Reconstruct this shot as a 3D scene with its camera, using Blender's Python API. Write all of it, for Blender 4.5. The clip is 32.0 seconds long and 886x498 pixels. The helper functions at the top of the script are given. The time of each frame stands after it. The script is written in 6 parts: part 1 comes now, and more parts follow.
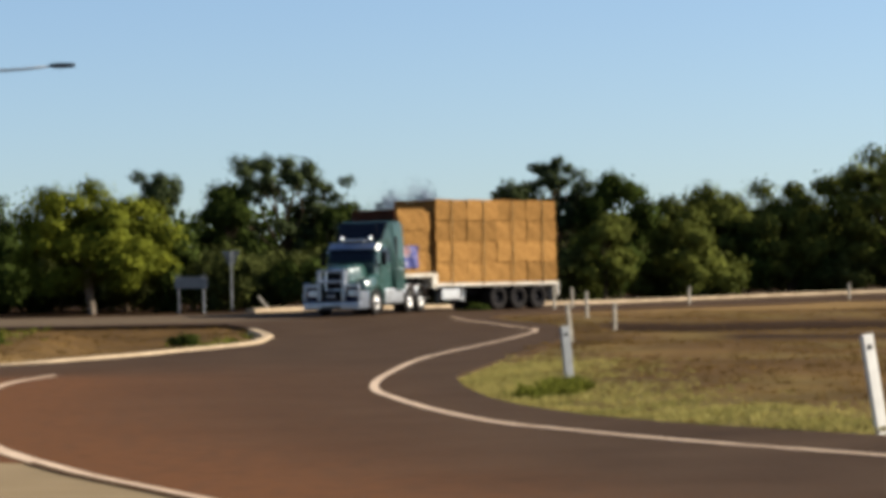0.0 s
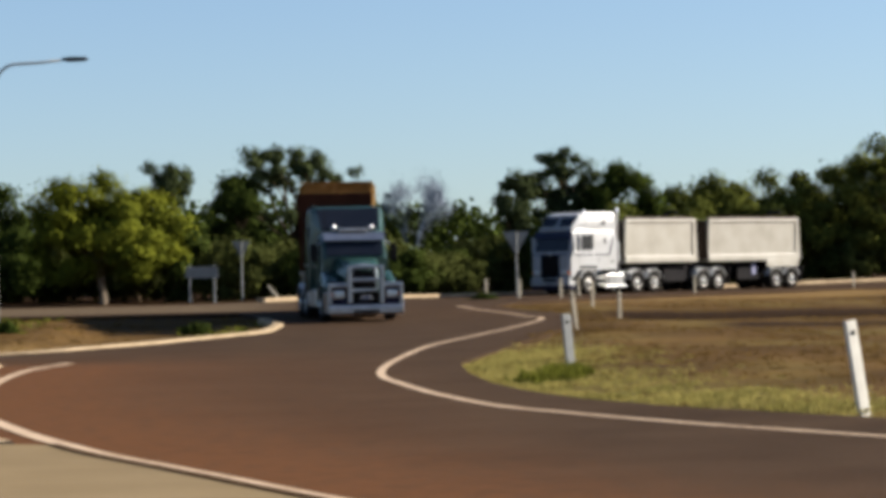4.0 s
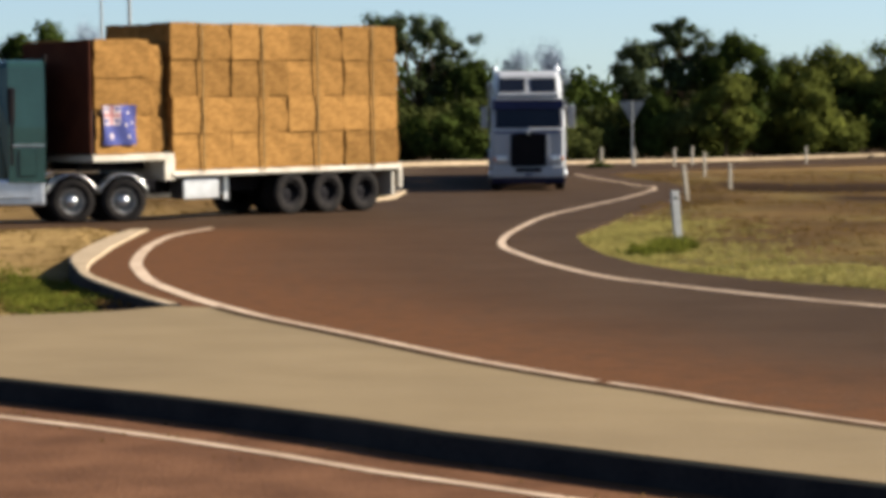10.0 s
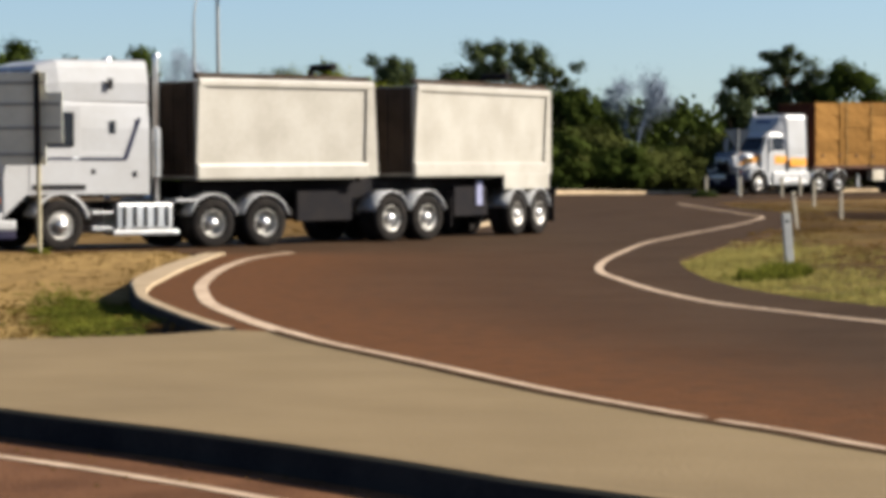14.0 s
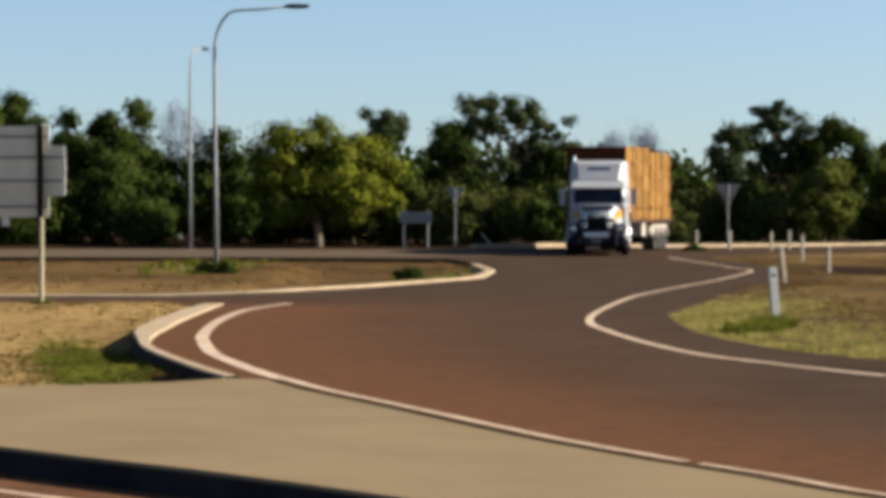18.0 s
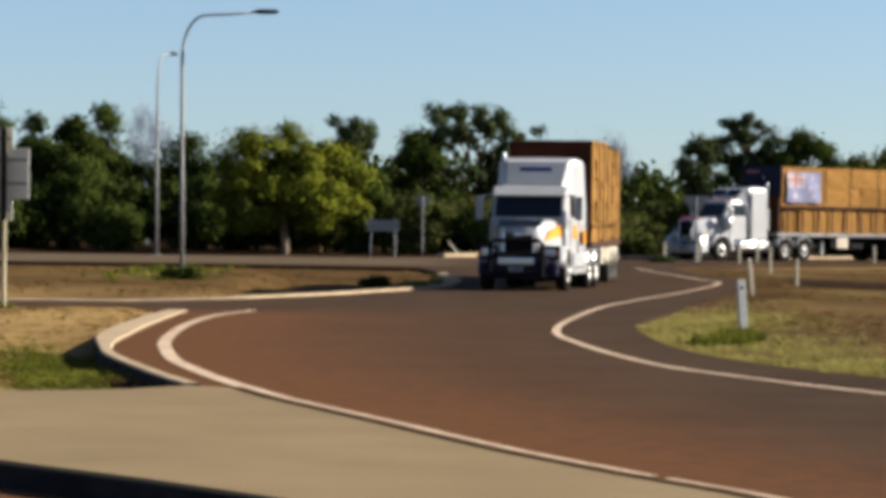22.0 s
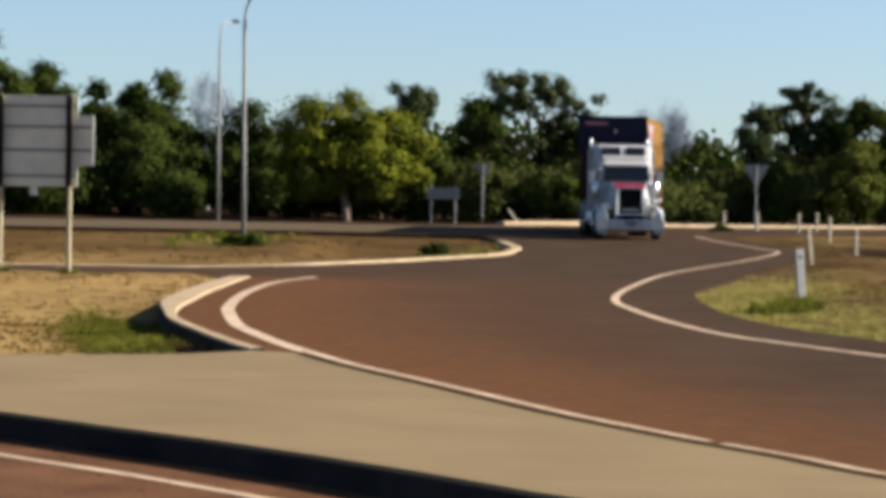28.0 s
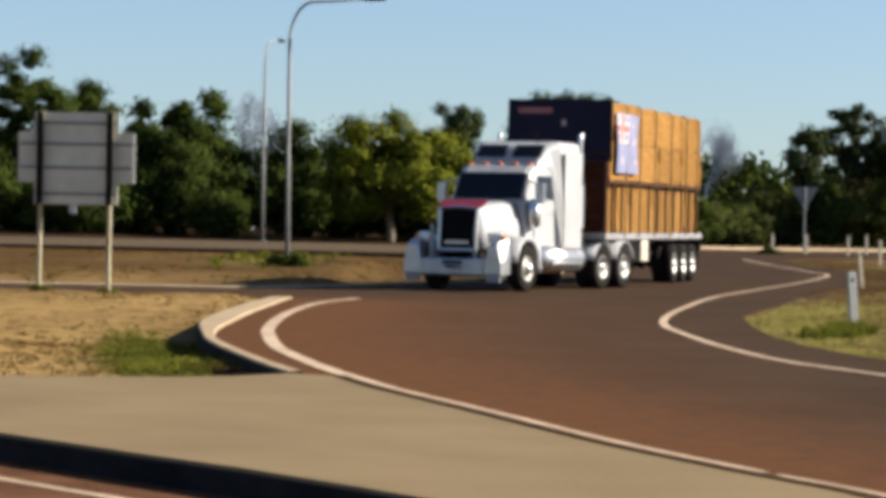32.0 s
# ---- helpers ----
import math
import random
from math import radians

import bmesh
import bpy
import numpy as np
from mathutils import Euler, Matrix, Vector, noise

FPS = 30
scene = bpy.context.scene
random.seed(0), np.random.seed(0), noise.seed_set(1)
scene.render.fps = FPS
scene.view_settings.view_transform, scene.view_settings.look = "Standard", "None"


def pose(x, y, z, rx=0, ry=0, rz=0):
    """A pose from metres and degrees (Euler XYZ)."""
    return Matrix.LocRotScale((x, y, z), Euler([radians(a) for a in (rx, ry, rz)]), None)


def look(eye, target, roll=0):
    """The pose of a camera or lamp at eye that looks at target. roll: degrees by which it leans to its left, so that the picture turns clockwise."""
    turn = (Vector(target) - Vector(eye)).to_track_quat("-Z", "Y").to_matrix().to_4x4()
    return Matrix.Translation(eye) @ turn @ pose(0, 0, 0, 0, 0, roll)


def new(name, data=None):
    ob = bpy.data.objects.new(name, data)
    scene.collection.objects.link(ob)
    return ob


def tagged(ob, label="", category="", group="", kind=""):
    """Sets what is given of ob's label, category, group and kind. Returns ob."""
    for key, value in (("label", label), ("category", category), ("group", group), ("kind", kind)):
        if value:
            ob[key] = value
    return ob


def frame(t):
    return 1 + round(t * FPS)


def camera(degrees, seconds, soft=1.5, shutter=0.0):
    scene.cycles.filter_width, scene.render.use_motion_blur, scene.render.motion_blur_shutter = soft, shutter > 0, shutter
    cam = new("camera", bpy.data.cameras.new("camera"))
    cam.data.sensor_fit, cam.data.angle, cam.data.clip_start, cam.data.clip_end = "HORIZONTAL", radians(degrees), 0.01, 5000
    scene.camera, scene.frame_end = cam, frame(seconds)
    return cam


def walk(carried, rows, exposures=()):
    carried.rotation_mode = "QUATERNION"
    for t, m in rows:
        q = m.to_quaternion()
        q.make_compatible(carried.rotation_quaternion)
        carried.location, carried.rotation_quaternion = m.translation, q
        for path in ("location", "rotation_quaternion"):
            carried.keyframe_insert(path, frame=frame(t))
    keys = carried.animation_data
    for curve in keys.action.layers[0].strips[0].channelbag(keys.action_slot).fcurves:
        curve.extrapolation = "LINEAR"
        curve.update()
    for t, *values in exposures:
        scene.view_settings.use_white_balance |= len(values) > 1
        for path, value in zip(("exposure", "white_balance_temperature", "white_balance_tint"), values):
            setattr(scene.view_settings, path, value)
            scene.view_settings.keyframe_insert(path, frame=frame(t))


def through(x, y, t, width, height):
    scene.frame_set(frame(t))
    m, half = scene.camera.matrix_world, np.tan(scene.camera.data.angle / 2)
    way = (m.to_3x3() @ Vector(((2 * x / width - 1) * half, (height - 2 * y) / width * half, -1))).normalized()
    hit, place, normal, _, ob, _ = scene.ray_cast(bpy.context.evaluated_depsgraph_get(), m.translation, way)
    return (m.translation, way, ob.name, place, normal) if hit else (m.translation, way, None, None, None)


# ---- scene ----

# ---- camera ----
cam = camera(19.250, 32.0, soft=4.9)


def view(x, y, z, yaw, pitch, roll):
    """A camera pose: yaw to the right of +y, pitch up, roll."""
    return pose(x, y, z, 90 + pitch, 0, -yaw) @ pose(0, 0, 0, 0, 0, -roll)


PATH = [
    (0.0, view(0.052, 1.664, 1.650, 4.832, 0.687, 1.190)),
    (0.5, view(0.052, 1.631, 1.650, 4.831, 0.838, 1.387)),
    (1.0, view(0.052, 1.607, 1.650, 4.833, 0.815, 1.418)),
    (1.5, view(0.052, 1.592, 1.654, 4.831, 0.803, 1.484)),
    (2.0, view(0.049, 1.487, 1.650, 4.829, 0.781, 1.487)),
    (2.5, view(0.048, 1.399, 1.650, 4.903, 0.728, 1.499)),
    (4.5, view(0.025, 0.203, 1.654, 4.412, 0.349, 1.262)),
    (5.0, view(0.028, 0.292, 1.654, 4.179, 0.226, 1.267)),
    (5.5, view(0.030, 0.429, 1.652, 3.941, 0.035, 1.379)),
    (6.0, view(0.035, 0.510, 1.648, 3.711, -0.163, 1.445)),
    (6.5, view(0.043, 0.520, 1.643, 3.474, -0.347, 1.445)),
    (7.0, view(0.052, 0.517, 1.639, 3.242, -0.556, 1.484)),
    (7.5, view(0.053, 0.531, 1.639, 3.094, -0.745, 1.380)),
    (8.0, view(0.045, 0.509, 1.634, 2.975, -0.957, 1.368)),
    (8.5, view(0.054, 0.435, 1.628, 2.826, -1.177, 1.396)),
    (9.0, view(0.057, 0.382, 1.587, 2.875, -1.559, 1.566)),
    (9.5, view(0.109, 0.576, 1.624, 2.670, -1.993, 1.860)),
    (10.0, view(-0.253, -2.973, 1.954, 2.021, -2.557, 0.564)),
    (10.5, view(-0.183, -2.337, 1.855, 1.544, -2.764, 0.592)),
    (11.0, view(-0.010, -0.466, 1.679, 1.134, -2.408, 0.731)),
    (11.5, view(0.008, -0.212, 1.678, 0.733, -1.294, 0.382)),
    (12.0, view(0.020, 0.001, 1.665, 0.499, -0.878, 0.273)),
    (12.5, view(0.026, 0.156, 1.661, 0.299, -1.093, 0.368)),
    (13.0, view(0.031, 0.246, 1.653, 0.138, -1.323, 0.425)),
    (13.5, view(0.029, 0.309, 1.650, -0.101, -1.546, 0.321)),
    (14.0, view(0.026, 0.234, 1.647, -0.234, -1.777, 0.303)),
    (14.5, view(0.024, 0.116, 1.648, -0.073, -2.063, 0.200)),
    (16.5, view(-0.018, -0.870, 1.699, 0.400, -2.209, 0.143)),
    (17.0, view(-0.016, -0.860, 1.692, 0.238, -1.677, 0.041)),
    (17.5, view(-0.019, -0.829, 1.688, 0.032, -1.116, -0.021)),
    (18.0, view(-0.016, -0.817, 1.683, -0.047, -0.641, 0.037)),
    (18.5, view(-0.016, -0.861, 1.685, -0.041, -0.359, -0.001)),
    (19.0, view(-0.013, -0.959, 1.687, 0.019, -0.284, -0.038)),
    (19.5, view(-0.021, -1.041, 1.688, 0.089, -0.287, -0.186)),
    (20.0, view(-0.020, -1.067, 1.688, 0.192, -0.260, -0.313)),
    (20.5, view(-0.019, -1.019, 1.685, 0.217, -0.253, -0.435)),
    (21.0, view(-0.008, -0.893, 1.682, 0.340, -0.244, -0.577)),
    (21.5, view(-0.002, -0.700, 1.676, 0.508, -0.275, -0.637)),
    (22.0, view(0.002, -0.425, 1.668, 0.665, -0.439, -0.657)),
    (22.5, view(0.006, -0.117, 1.657, 0.826, -0.791, -0.599)),
    (23.0, view(0.007, 0.156, 1.645, 0.973, -1.336, -0.303)),
    (23.5, view(0.015, 0.344, 1.632, 1.066, -1.976, 0.036)),
    (24.0, view(0.025, 0.446, 1.621, 1.120, -2.636, 0.374)),
    (24.5, view(0.033, 0.472, 1.616, 1.073, -3.214, 0.551)),
    (26.5, view(-0.036, -0.841, 1.683, 0.026, -2.432, -0.779)),
    (27.0, view(-0.034, -0.868, 1.682, -0.230, -2.009, -0.885)),
    (27.5, view(-0.021, -0.877, 1.682, -0.449, -1.591, -0.865)),
    (28.0, view(-0.013, -0.831, 1.680, -0.633, -1.167, -0.917)),
    (28.5, view(-0.004, -0.757, 1.678, -0.767, -0.748, -0.985)),
    (29.0, view(-0.002, -0.709, 1.676, -0.866, -0.431, -1.099)),
    (29.5, view(-0.003, -0.672, 1.673, -0.962, -0.245, -1.158)),
    (30.0, view(-0.018, -0.636, 1.670, -1.070, -0.186, -1.261)),
    (30.5, view(-0.019, -0.582, 1.665, -1.139, -0.192, -1.353)),
    (31.0, view(-0.018, -0.462, 1.661, -1.284, -0.234, -1.305)),
    (31.5, view(-0.004, -0.260, 1.656, -1.458, -0.407, -1.252)),
    (32.0, view(-0.004, -0.024, 1.654, -1.649, -0.712, -1.176)),
]
# the exposure rises a little when the view tilts down to the pavement
walk(cam, PATH, [(0, 1.63), (6, 1.61), (9.5, 1.59), (10.5, 1.93), (11.0, 1.87), (12, 1.59), (14.5, 1.63), (16.5, 1.85), (17, 1.79), (18, 1.63), (24, 1.59), (26.5, 1.89), (27, 1.85), (28, 1.69), (30, 1.63), (32, 1.63)])

# ---- world and sun ----
SUN = Vector((0.80, 0.04, 0.455)).normalized()
world = bpy.data.worlds.new("world")
scene.world = world
world.use_nodes = True
wt = world.node_tree
sky = wt.nodes.new("ShaderNodeTexSky")
sky.sky_type = "NISHITA"
sky.sun_disc = False
sky.sun_elevation = math.asin(SUN.z)
sky.sun_rotation = math.atan2(SUN.x, SUN.y)
sky.air_density, sky.dust_density, sky.ozone_density = 1.05, 0.8, 2.6
wt.nodes["Background"].inputs["Strength"].default_value = 0.0455
# clear, dry air: the sky stays blue down to the tree tops
tc, lift = wt.nodes.new("ShaderNodeTexCoord"), wt.nodes.new("ShaderNodeVectorMath")
lift.inputs[1].default_value = (0, 0, 0.035)
wt.links.new(tc.outputs["Generated"], lift.inputs[0])
wt.links.new(lift.outputs[0], sky.inputs[0])
tint = wt.nodes.new("ShaderNodeVectorMath")
tint.operation = "MULTIPLY"
tint.inputs[1].default_value = (0.955, 1.0, 1.10)
wt.links.new(sky.outputs[0], tint.inputs[0])
wt.links.new(tint.outputs[0], wt.nodes["Background"].inputs["Color"])
sun_data = bpy.data.lights.new("sun", "SUN")
sun_data.energy, sun_data.angle, sun_data.color = 4.9, radians(0.5), (1.0, 0.93, 0.82)
sun = new("sun", sun_data)
sun.matrix_world = look(SUN * 50, (0, 0, 0))


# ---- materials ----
TONE_SCALE = 0.84  # every non-metal base colour is scaled down, so that shade comes out deeper


def material(name, a, b=None, rough=0.8, metal=0.0, scale=4.0, fine=60.0, bump=0.15, island=0.0, rand=0.0, stretch=(1, 1, 1), mix=(0.35, 0.65), gloss=None):
    """Two colours mixed by noise at two scales, with fine relief; rand varies whole objects, island loose pieces."""
    b = b or tuple(c * 0.75 for c in a)
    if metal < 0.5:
        a, b = (tuple(c * TONE_SCALE for c in k) for k in (a, b))
    m = bpy.data.materials.new(name)
    m.use_nodes = True
    nt = m.node_tree
    N, L = nt.nodes, nt.links
    bs = N["Principled BSDF"]
    tc, mp = N.new("ShaderNodeTexCoord"), N.new("ShaderNodeMapping")
    mp.inputs["Scale"].default_value = stretch
    L.new(tc.outputs["Object"], mp.inputs[0])
    n1, n2 = N.new("ShaderNodeTexNoise"), N.new("ShaderNodeTexNoise")
    n1.inputs["Scale"].default_value, n2.inputs["Scale"].default_value = scale, fine
    n1.inputs["Detail"].default_value = 5
    for n in (n1, n2):
        L.new(mp.outputs[0], n.inputs["Vector"])
    ad = N.new("ShaderNodeMath")
    ad.operation = "MULTIPLY_ADD"
    ad.inputs[1].default_value = 0.35
    L.new(n2.outputs["Fac"], ad.inputs[0])
    L.new(n1.outputs["Fac"], ad.inputs[2])
    rp = N.new("ShaderNodeMapRange")
    rp.inputs["From Min"].default_value, rp.inputs["From Max"].default_value = mix[0] + 0.17, mix[1] + 0.17
    L.new(ad.outputs[0], rp.inputs["Value"])
    mx = N.new("ShaderNodeMix")
    mx.data_type = "RGBA"
    mx.inputs["A"].default_value, mx.inputs["B"].default_value = (*a, 1), (*b, 1)
    L.new(rp.outputs[0], mx.inputs["Factor"])
    col = mx.outputs["Result"]
    for amount, node, out in ((rand, "ShaderNodeObjectInfo", "Random"), (island, "ShaderNodeNewGeometry", "Random Per Island")):
        if amount:
            oi, hs, mr = N.new(node), N.new("ShaderNodeHueSaturation"), N.new("ShaderNodeMapRange")
            mr.inputs["To Min"].default_value, mr.inputs["To Max"].default_value = 1 - amount, 1 + amount
            L.new(oi.outputs[out], mr.inputs["Value"])
            L.new(mr.outputs[0], hs.inputs["Value"])
            L.new(col, hs.inputs["Color"])
            col = hs.outputs[0]
    L.new(col, bs.inputs["Base Color"])
    bs.inputs["Roughness"].default_value, bs.inputs["Metallic"].default_value = rough, metal
    bs.inputs["Specular IOR Level"].default_value = gloss if gloss is not None else (0.02 if rough >= 0.85 else 0.12 if rough >= 0.6 else 0.5)
    if bump:
        bp = N.new("ShaderNodeBump")
        bp.inputs["Strength"].default_value, bp.inputs["Distance"].default_value = bump, 0.02
        L.new(n2.outputs["Fac"], bp.inputs["Height"])
        L.new(bp.outputs[0], bs.inputs["Normal"])
    return m


M_DIRT = material("dry_ground", (0.086, 0.0485, 0.0165), (0.047, 0.0265, 0.0098), 0.95, 0, 0.35, 6, 0.4)
M_ROAD = material("road_asphalt", (0.046, 0.030, 0.0184), (0.030, 0.0192, 0.0116), 0.85, 0, 0.5, 17, 0.45, mix=(0.34, 0.66))
M_ROADRED = material("coarse_red_asphalt", (0.125, 0.060, 0.031), (0.072, 0.034, 0.018), 0.9, 0, 1.4, 30, 0.5, mix=(0.3, 0.7))


def dusty(m, colour, layer="dust"):
    """Lays dust, painted shade or sheen over a ground material where the vertex layer says."""
    nt = m.node_tree
    bs = nt.nodes["Principled BSDF"]
    src = bs.inputs["Base Color"].links[0].from_socket
    at, nz, mu, mx = nt.nodes.new("ShaderNodeAttribute"), nt.nodes.new("ShaderNodeTexNoise"), nt.nodes.new("ShaderNodeMath"), nt.nodes.new("ShaderNodeMix")
    at.attribute_name = layer
    nz.inputs["Scale"].default_value, nz.inputs["Detail"].default_value = 3.5, 9
    geo = nt.nodes.new("ShaderNodeNewGeometry")
    nt.links.new(geo.outputs["Position"], nz.inputs["Vector"])
    mu.operation = "MULTIPLY"
    mr = nt.nodes.new("ShaderNodeMapRange")
    mr.inputs["From Min"].default_value, mr.inputs["From Max"].default_value, mr.inputs["To Min"].default_value = 0.33, 0.63, 0.5
    nt.links.new(nz.outputs["Fac"], mr.inputs["Value"])
    nt.links.new(mr.outputs[0], mu.inputs[1])
    nt.links.new(at.outputs["Fac"], mu.inputs[0])
    mx.data_type = "RGBA"
    mx.inputs["B"].default_value = (*(c * TONE_SCALE for c in colour), 1)
    nt.links.new(mu.outputs[0], mx.inputs["Factor"])
    nt.links.new(src, mx.inputs["A"])
    nt.links.new(mx.outputs["Result"], bs.inputs["Base Color"])


dusty(M_ROAD, (0.09, 0.0395, 0.0168))
# pale brown that stands for sheen on the far road
dusty(M_ROAD, (0.105, 0.078, 0.050), "grazing_sheen")
dusty(M_DIRT, (0.27, 0.173, 0.066))
dusty(M_DIRT, (0.200, 0.172, 0.050), "turf")
# near-black brown: shade painted into the drain and under the trees
dusty(M_DIRT, (0.022, 0.012, 0.0056), "ground_shade")
M_PAVE = material("concrete_pavement", (0.186, 0.136, 0.077), (0.160, 0.116, 0.0645), 0.9, 0, 0.9, 26, 0.25, mix=(0.3, 0.72))
dusty(M_PAVE, (0.112, 0.082, 0.049), "stain")
# near-black for kerb sides turned from the sun: shade put into the colour
M_KERBSHADE = material("shaded_kerb_face", (0.015, 0.0145, 0.0165), (0.030, 0.027, 0.027), 0.9, 0, 1.5, 30, 0.2)
M_LIPSHADE = material("lip_shade_brown", (0.062, 0.034, 0.017), (0.04, 0.022, 0.011), 0.95, 0, 3, 40, 0.2)
M_KERB = material("kerb_concrete", (0.35, 0.265, 0.172), (0.265, 0.198, 0.125), 0.9, 0, 1.5, 30, 0.15)
M_LINE = material("line_paint", (0.47, 0.35, 0.24), (0.33, 0.235, 0.155), 0.7, 0, 1.2, 20, 0.1)
M_BARK = material("bark", (0.085, 0.0611, 0.0378), (0.045, 0.0305, 0.0185), 0.9, 0, 3, 20, 0.4)
M_HAY = material("hay", (0.245, 0.128, 0.039), (0.162, 0.082, 0.024), 0.95, 0, 6, 55, 0.12, rand=0.2, stretch=(1, 1, 2.2))


def ease(v, a, b):
    t = max(0.0, min(1.0, (v - a) / (b - a)))
    return t * t * (3 - 2 * t)


def height(x, y):
    """Road level: flat at the junction, a gentle rise behind it."""
    d = max(0.0, y - 78)
    z = 0.0125 * d * min(1.0, d / 10) if d < 90 else 1.125 + 0.3 * (1 - math.exp(-(d - 90) / 60))
    z -= min(0.4, 0.015 * max(0.0, y - 108)) * ease(x, 2, 10)
    return z - 0.12 * ease(y, 55, 61) * ease(-x, 2.5, 7) * (1 - ease(y, 70, 90))


def soil(x, y):
    """Soil level: a little under the roads, lower in the near island."""
    z = height(x, y) - 0.1
    if abs(x) < 100 and y < 220:
        z += 0.07 * noise.noise((x * 0.12, y * 0.12, 0)) + 0.03 * noise.noise((x * 0.6, y * 0.6, 3))
    z -= 0.15 * ease(-x, 3.3, 4.6) * ease(y, 20, 26) * (1 - ease(y, 37, 45))
    # low bank of the near island along the side road
    z += 0.17 * ease(-x, 4.4, 5.4) * ease(y, 43, 49.5) * (1 - ease(y, 51.6, 53))
    z -= 0.10 * (1 - ease(y, 18, 26))
    # verge beyond the right shoulder, with a shallow drain behind it
    z += 0.13 * ease(x, 4.3, 6.5) * ease(y, 24, 32) * (1 - ease(y, 95, 104))
    z -= 0.6 * math.exp(-(((y - 79.3 - 2.5 * math.exp(-max(0.0, x - 12.5) / 1.5)) / 2.3) ** 2)) * ease(x, 11.6, 13.0) * (1 - 0.6 * ease(x, 24, 40))
    # bank of the far island, and the hollow behind its tip
    z += 0.12 * ease(y, 64, 70) * (1 - ease(y, 90, 96)) * (1 - ease(x, -6, -4)) * ease(x, -80, -30)
    z -= 0.22 * ease(y, 65, 69) * (1 - ease(y, 88, 95)) * (1 - ease(x, -1.2, 0.6)) * ease(x, -6, -4)
    return z


def part(name, bm, mat, parent, label=""):
    """One mesh object under a thing or a part."""
    me = bpy.data.meshes.new(name)
    bm.to_mesh(me)
    bm.free()
    me.materials.append(mat)
    ob = new(name, me)
    ob.parent = parent
    if label:
        ob["label"] = label
    return ob


def box(x0, x1, y0, y1, z0, z1, bevel=0.0, bm=None):
    bm = bm or bmesh.new()
    vs = bmesh.ops.create_cube(bm, size=1)["verts"]
    for v in vs:
        v.co = Vector(((x0 + x1) / 2 + v.co.x * (x1 - x0), (y0 + y1) / 2 + v.co.y * (y1 - y0), (z0 + z1) / 2 + v.co.z * (z1 - z0)))
    if bevel:
        bmesh.ops.bevel(bm, geom=list({e for v in vs for e in v.link_edges}), offset=bevel, segments=2, affect="EDGES", profile=0.6)
    return bm


def smooth_line(pts, step=0.5):
    """Catmull-Rom through plan points, resampled about every step metres."""
    p = [Vector(q) for q in pts]
    p = [p[0] * 2 - p[1]] + p + [p[-1] * 2 - p[-2]]
    out = []
    for i in range(1, len(p) - 2):
        n = max(1, int((p[i + 1] - p[i]).length / step))
        for k in range(n):
            t = k / n
            a, b, c, d = p[i - 1], p[i], p[i + 1], p[i + 2]
            out.append(0.5 * (2 * b + (c - a) * t + (2 * a - 5 * b + 4 * c - d) * t * t + (3 * b - a - 3 * c + d) * t ** 3))
    out.append(p[-2])
    return out


from mathutils.geometry import delaunay_2d_cdt


def inside(p, poly):
    c, j = False, len(poly) - 1
    for i in range(len(poly)):
        a, b = poly[i], poly[j]
        if (a[1] > p[1]) != (b[1] > p[1]) and p[0] < (b[0] - a[0]) * (p[1] - a[1]) / (b[1] - a[1]) + a[0]:
            c = not c
        j = i
    return c


def surface(name, outline, lift, mat, step=2.0, level=None, skirt=0.3):
    """A paved surface with this plan outline, draped on the ground, with a skirt at its edge."""
    level = level or (lambda x, y: height(x, y) + lift)
    n = len(outline)
    xs, ys = [p[0] for p in outline], [p[1] for p in outline]
    pts = [Vector((p[0], p[1])) for p in outline]
    y = min(ys)
    while y < max(ys):
        x = min(xs)
        while x < max(xs):
            if inside((x, y), outline):
                pts.append(Vector((x, y)))
            x += step
        y += step
    vs, es, fs, *_ = delaunay_2d_cdt(pts, [(i, (i + 1) % n) for i in range(n)], [], 1, 1e-4)
    verts = [(v.x, v.y, level(v.x, v.y)) for v in vs]
    faces = [list(f) for f in fs]
    base = len(verts)
    edge = [(p[0], p[1], level(p[0], p[1])) for p in outline]
    verts += edge + [(x, y, z - skirt) for x, y, z in edge]
    faces += [[base + i, base + (i + 1) % n, base + n + (i + 1) % n, base + n + i] for i in range(n)]
    me = bpy.data.meshes.new(name)
    me.from_pydata(verts, [], faces)
    bm = bmesh.new()
    bm.from_mesh(me)
    bmesh.ops.remove_doubles(bm, verts=bm.verts, dist=1e-4)
    bmesh.ops.recalc_face_normals(bm, faces=bm.faces)
    up = [f for f in bm.faces if abs(f.normal.z) > 0.7]
    bmesh.ops.reverse_faces(bm, faces=[f for f in up if f.normal.z < 0])
    bm.to_mesh(me)
    bm.free()
    me.materials.append(mat)
    return tagged(new(name, me), kind="structure")


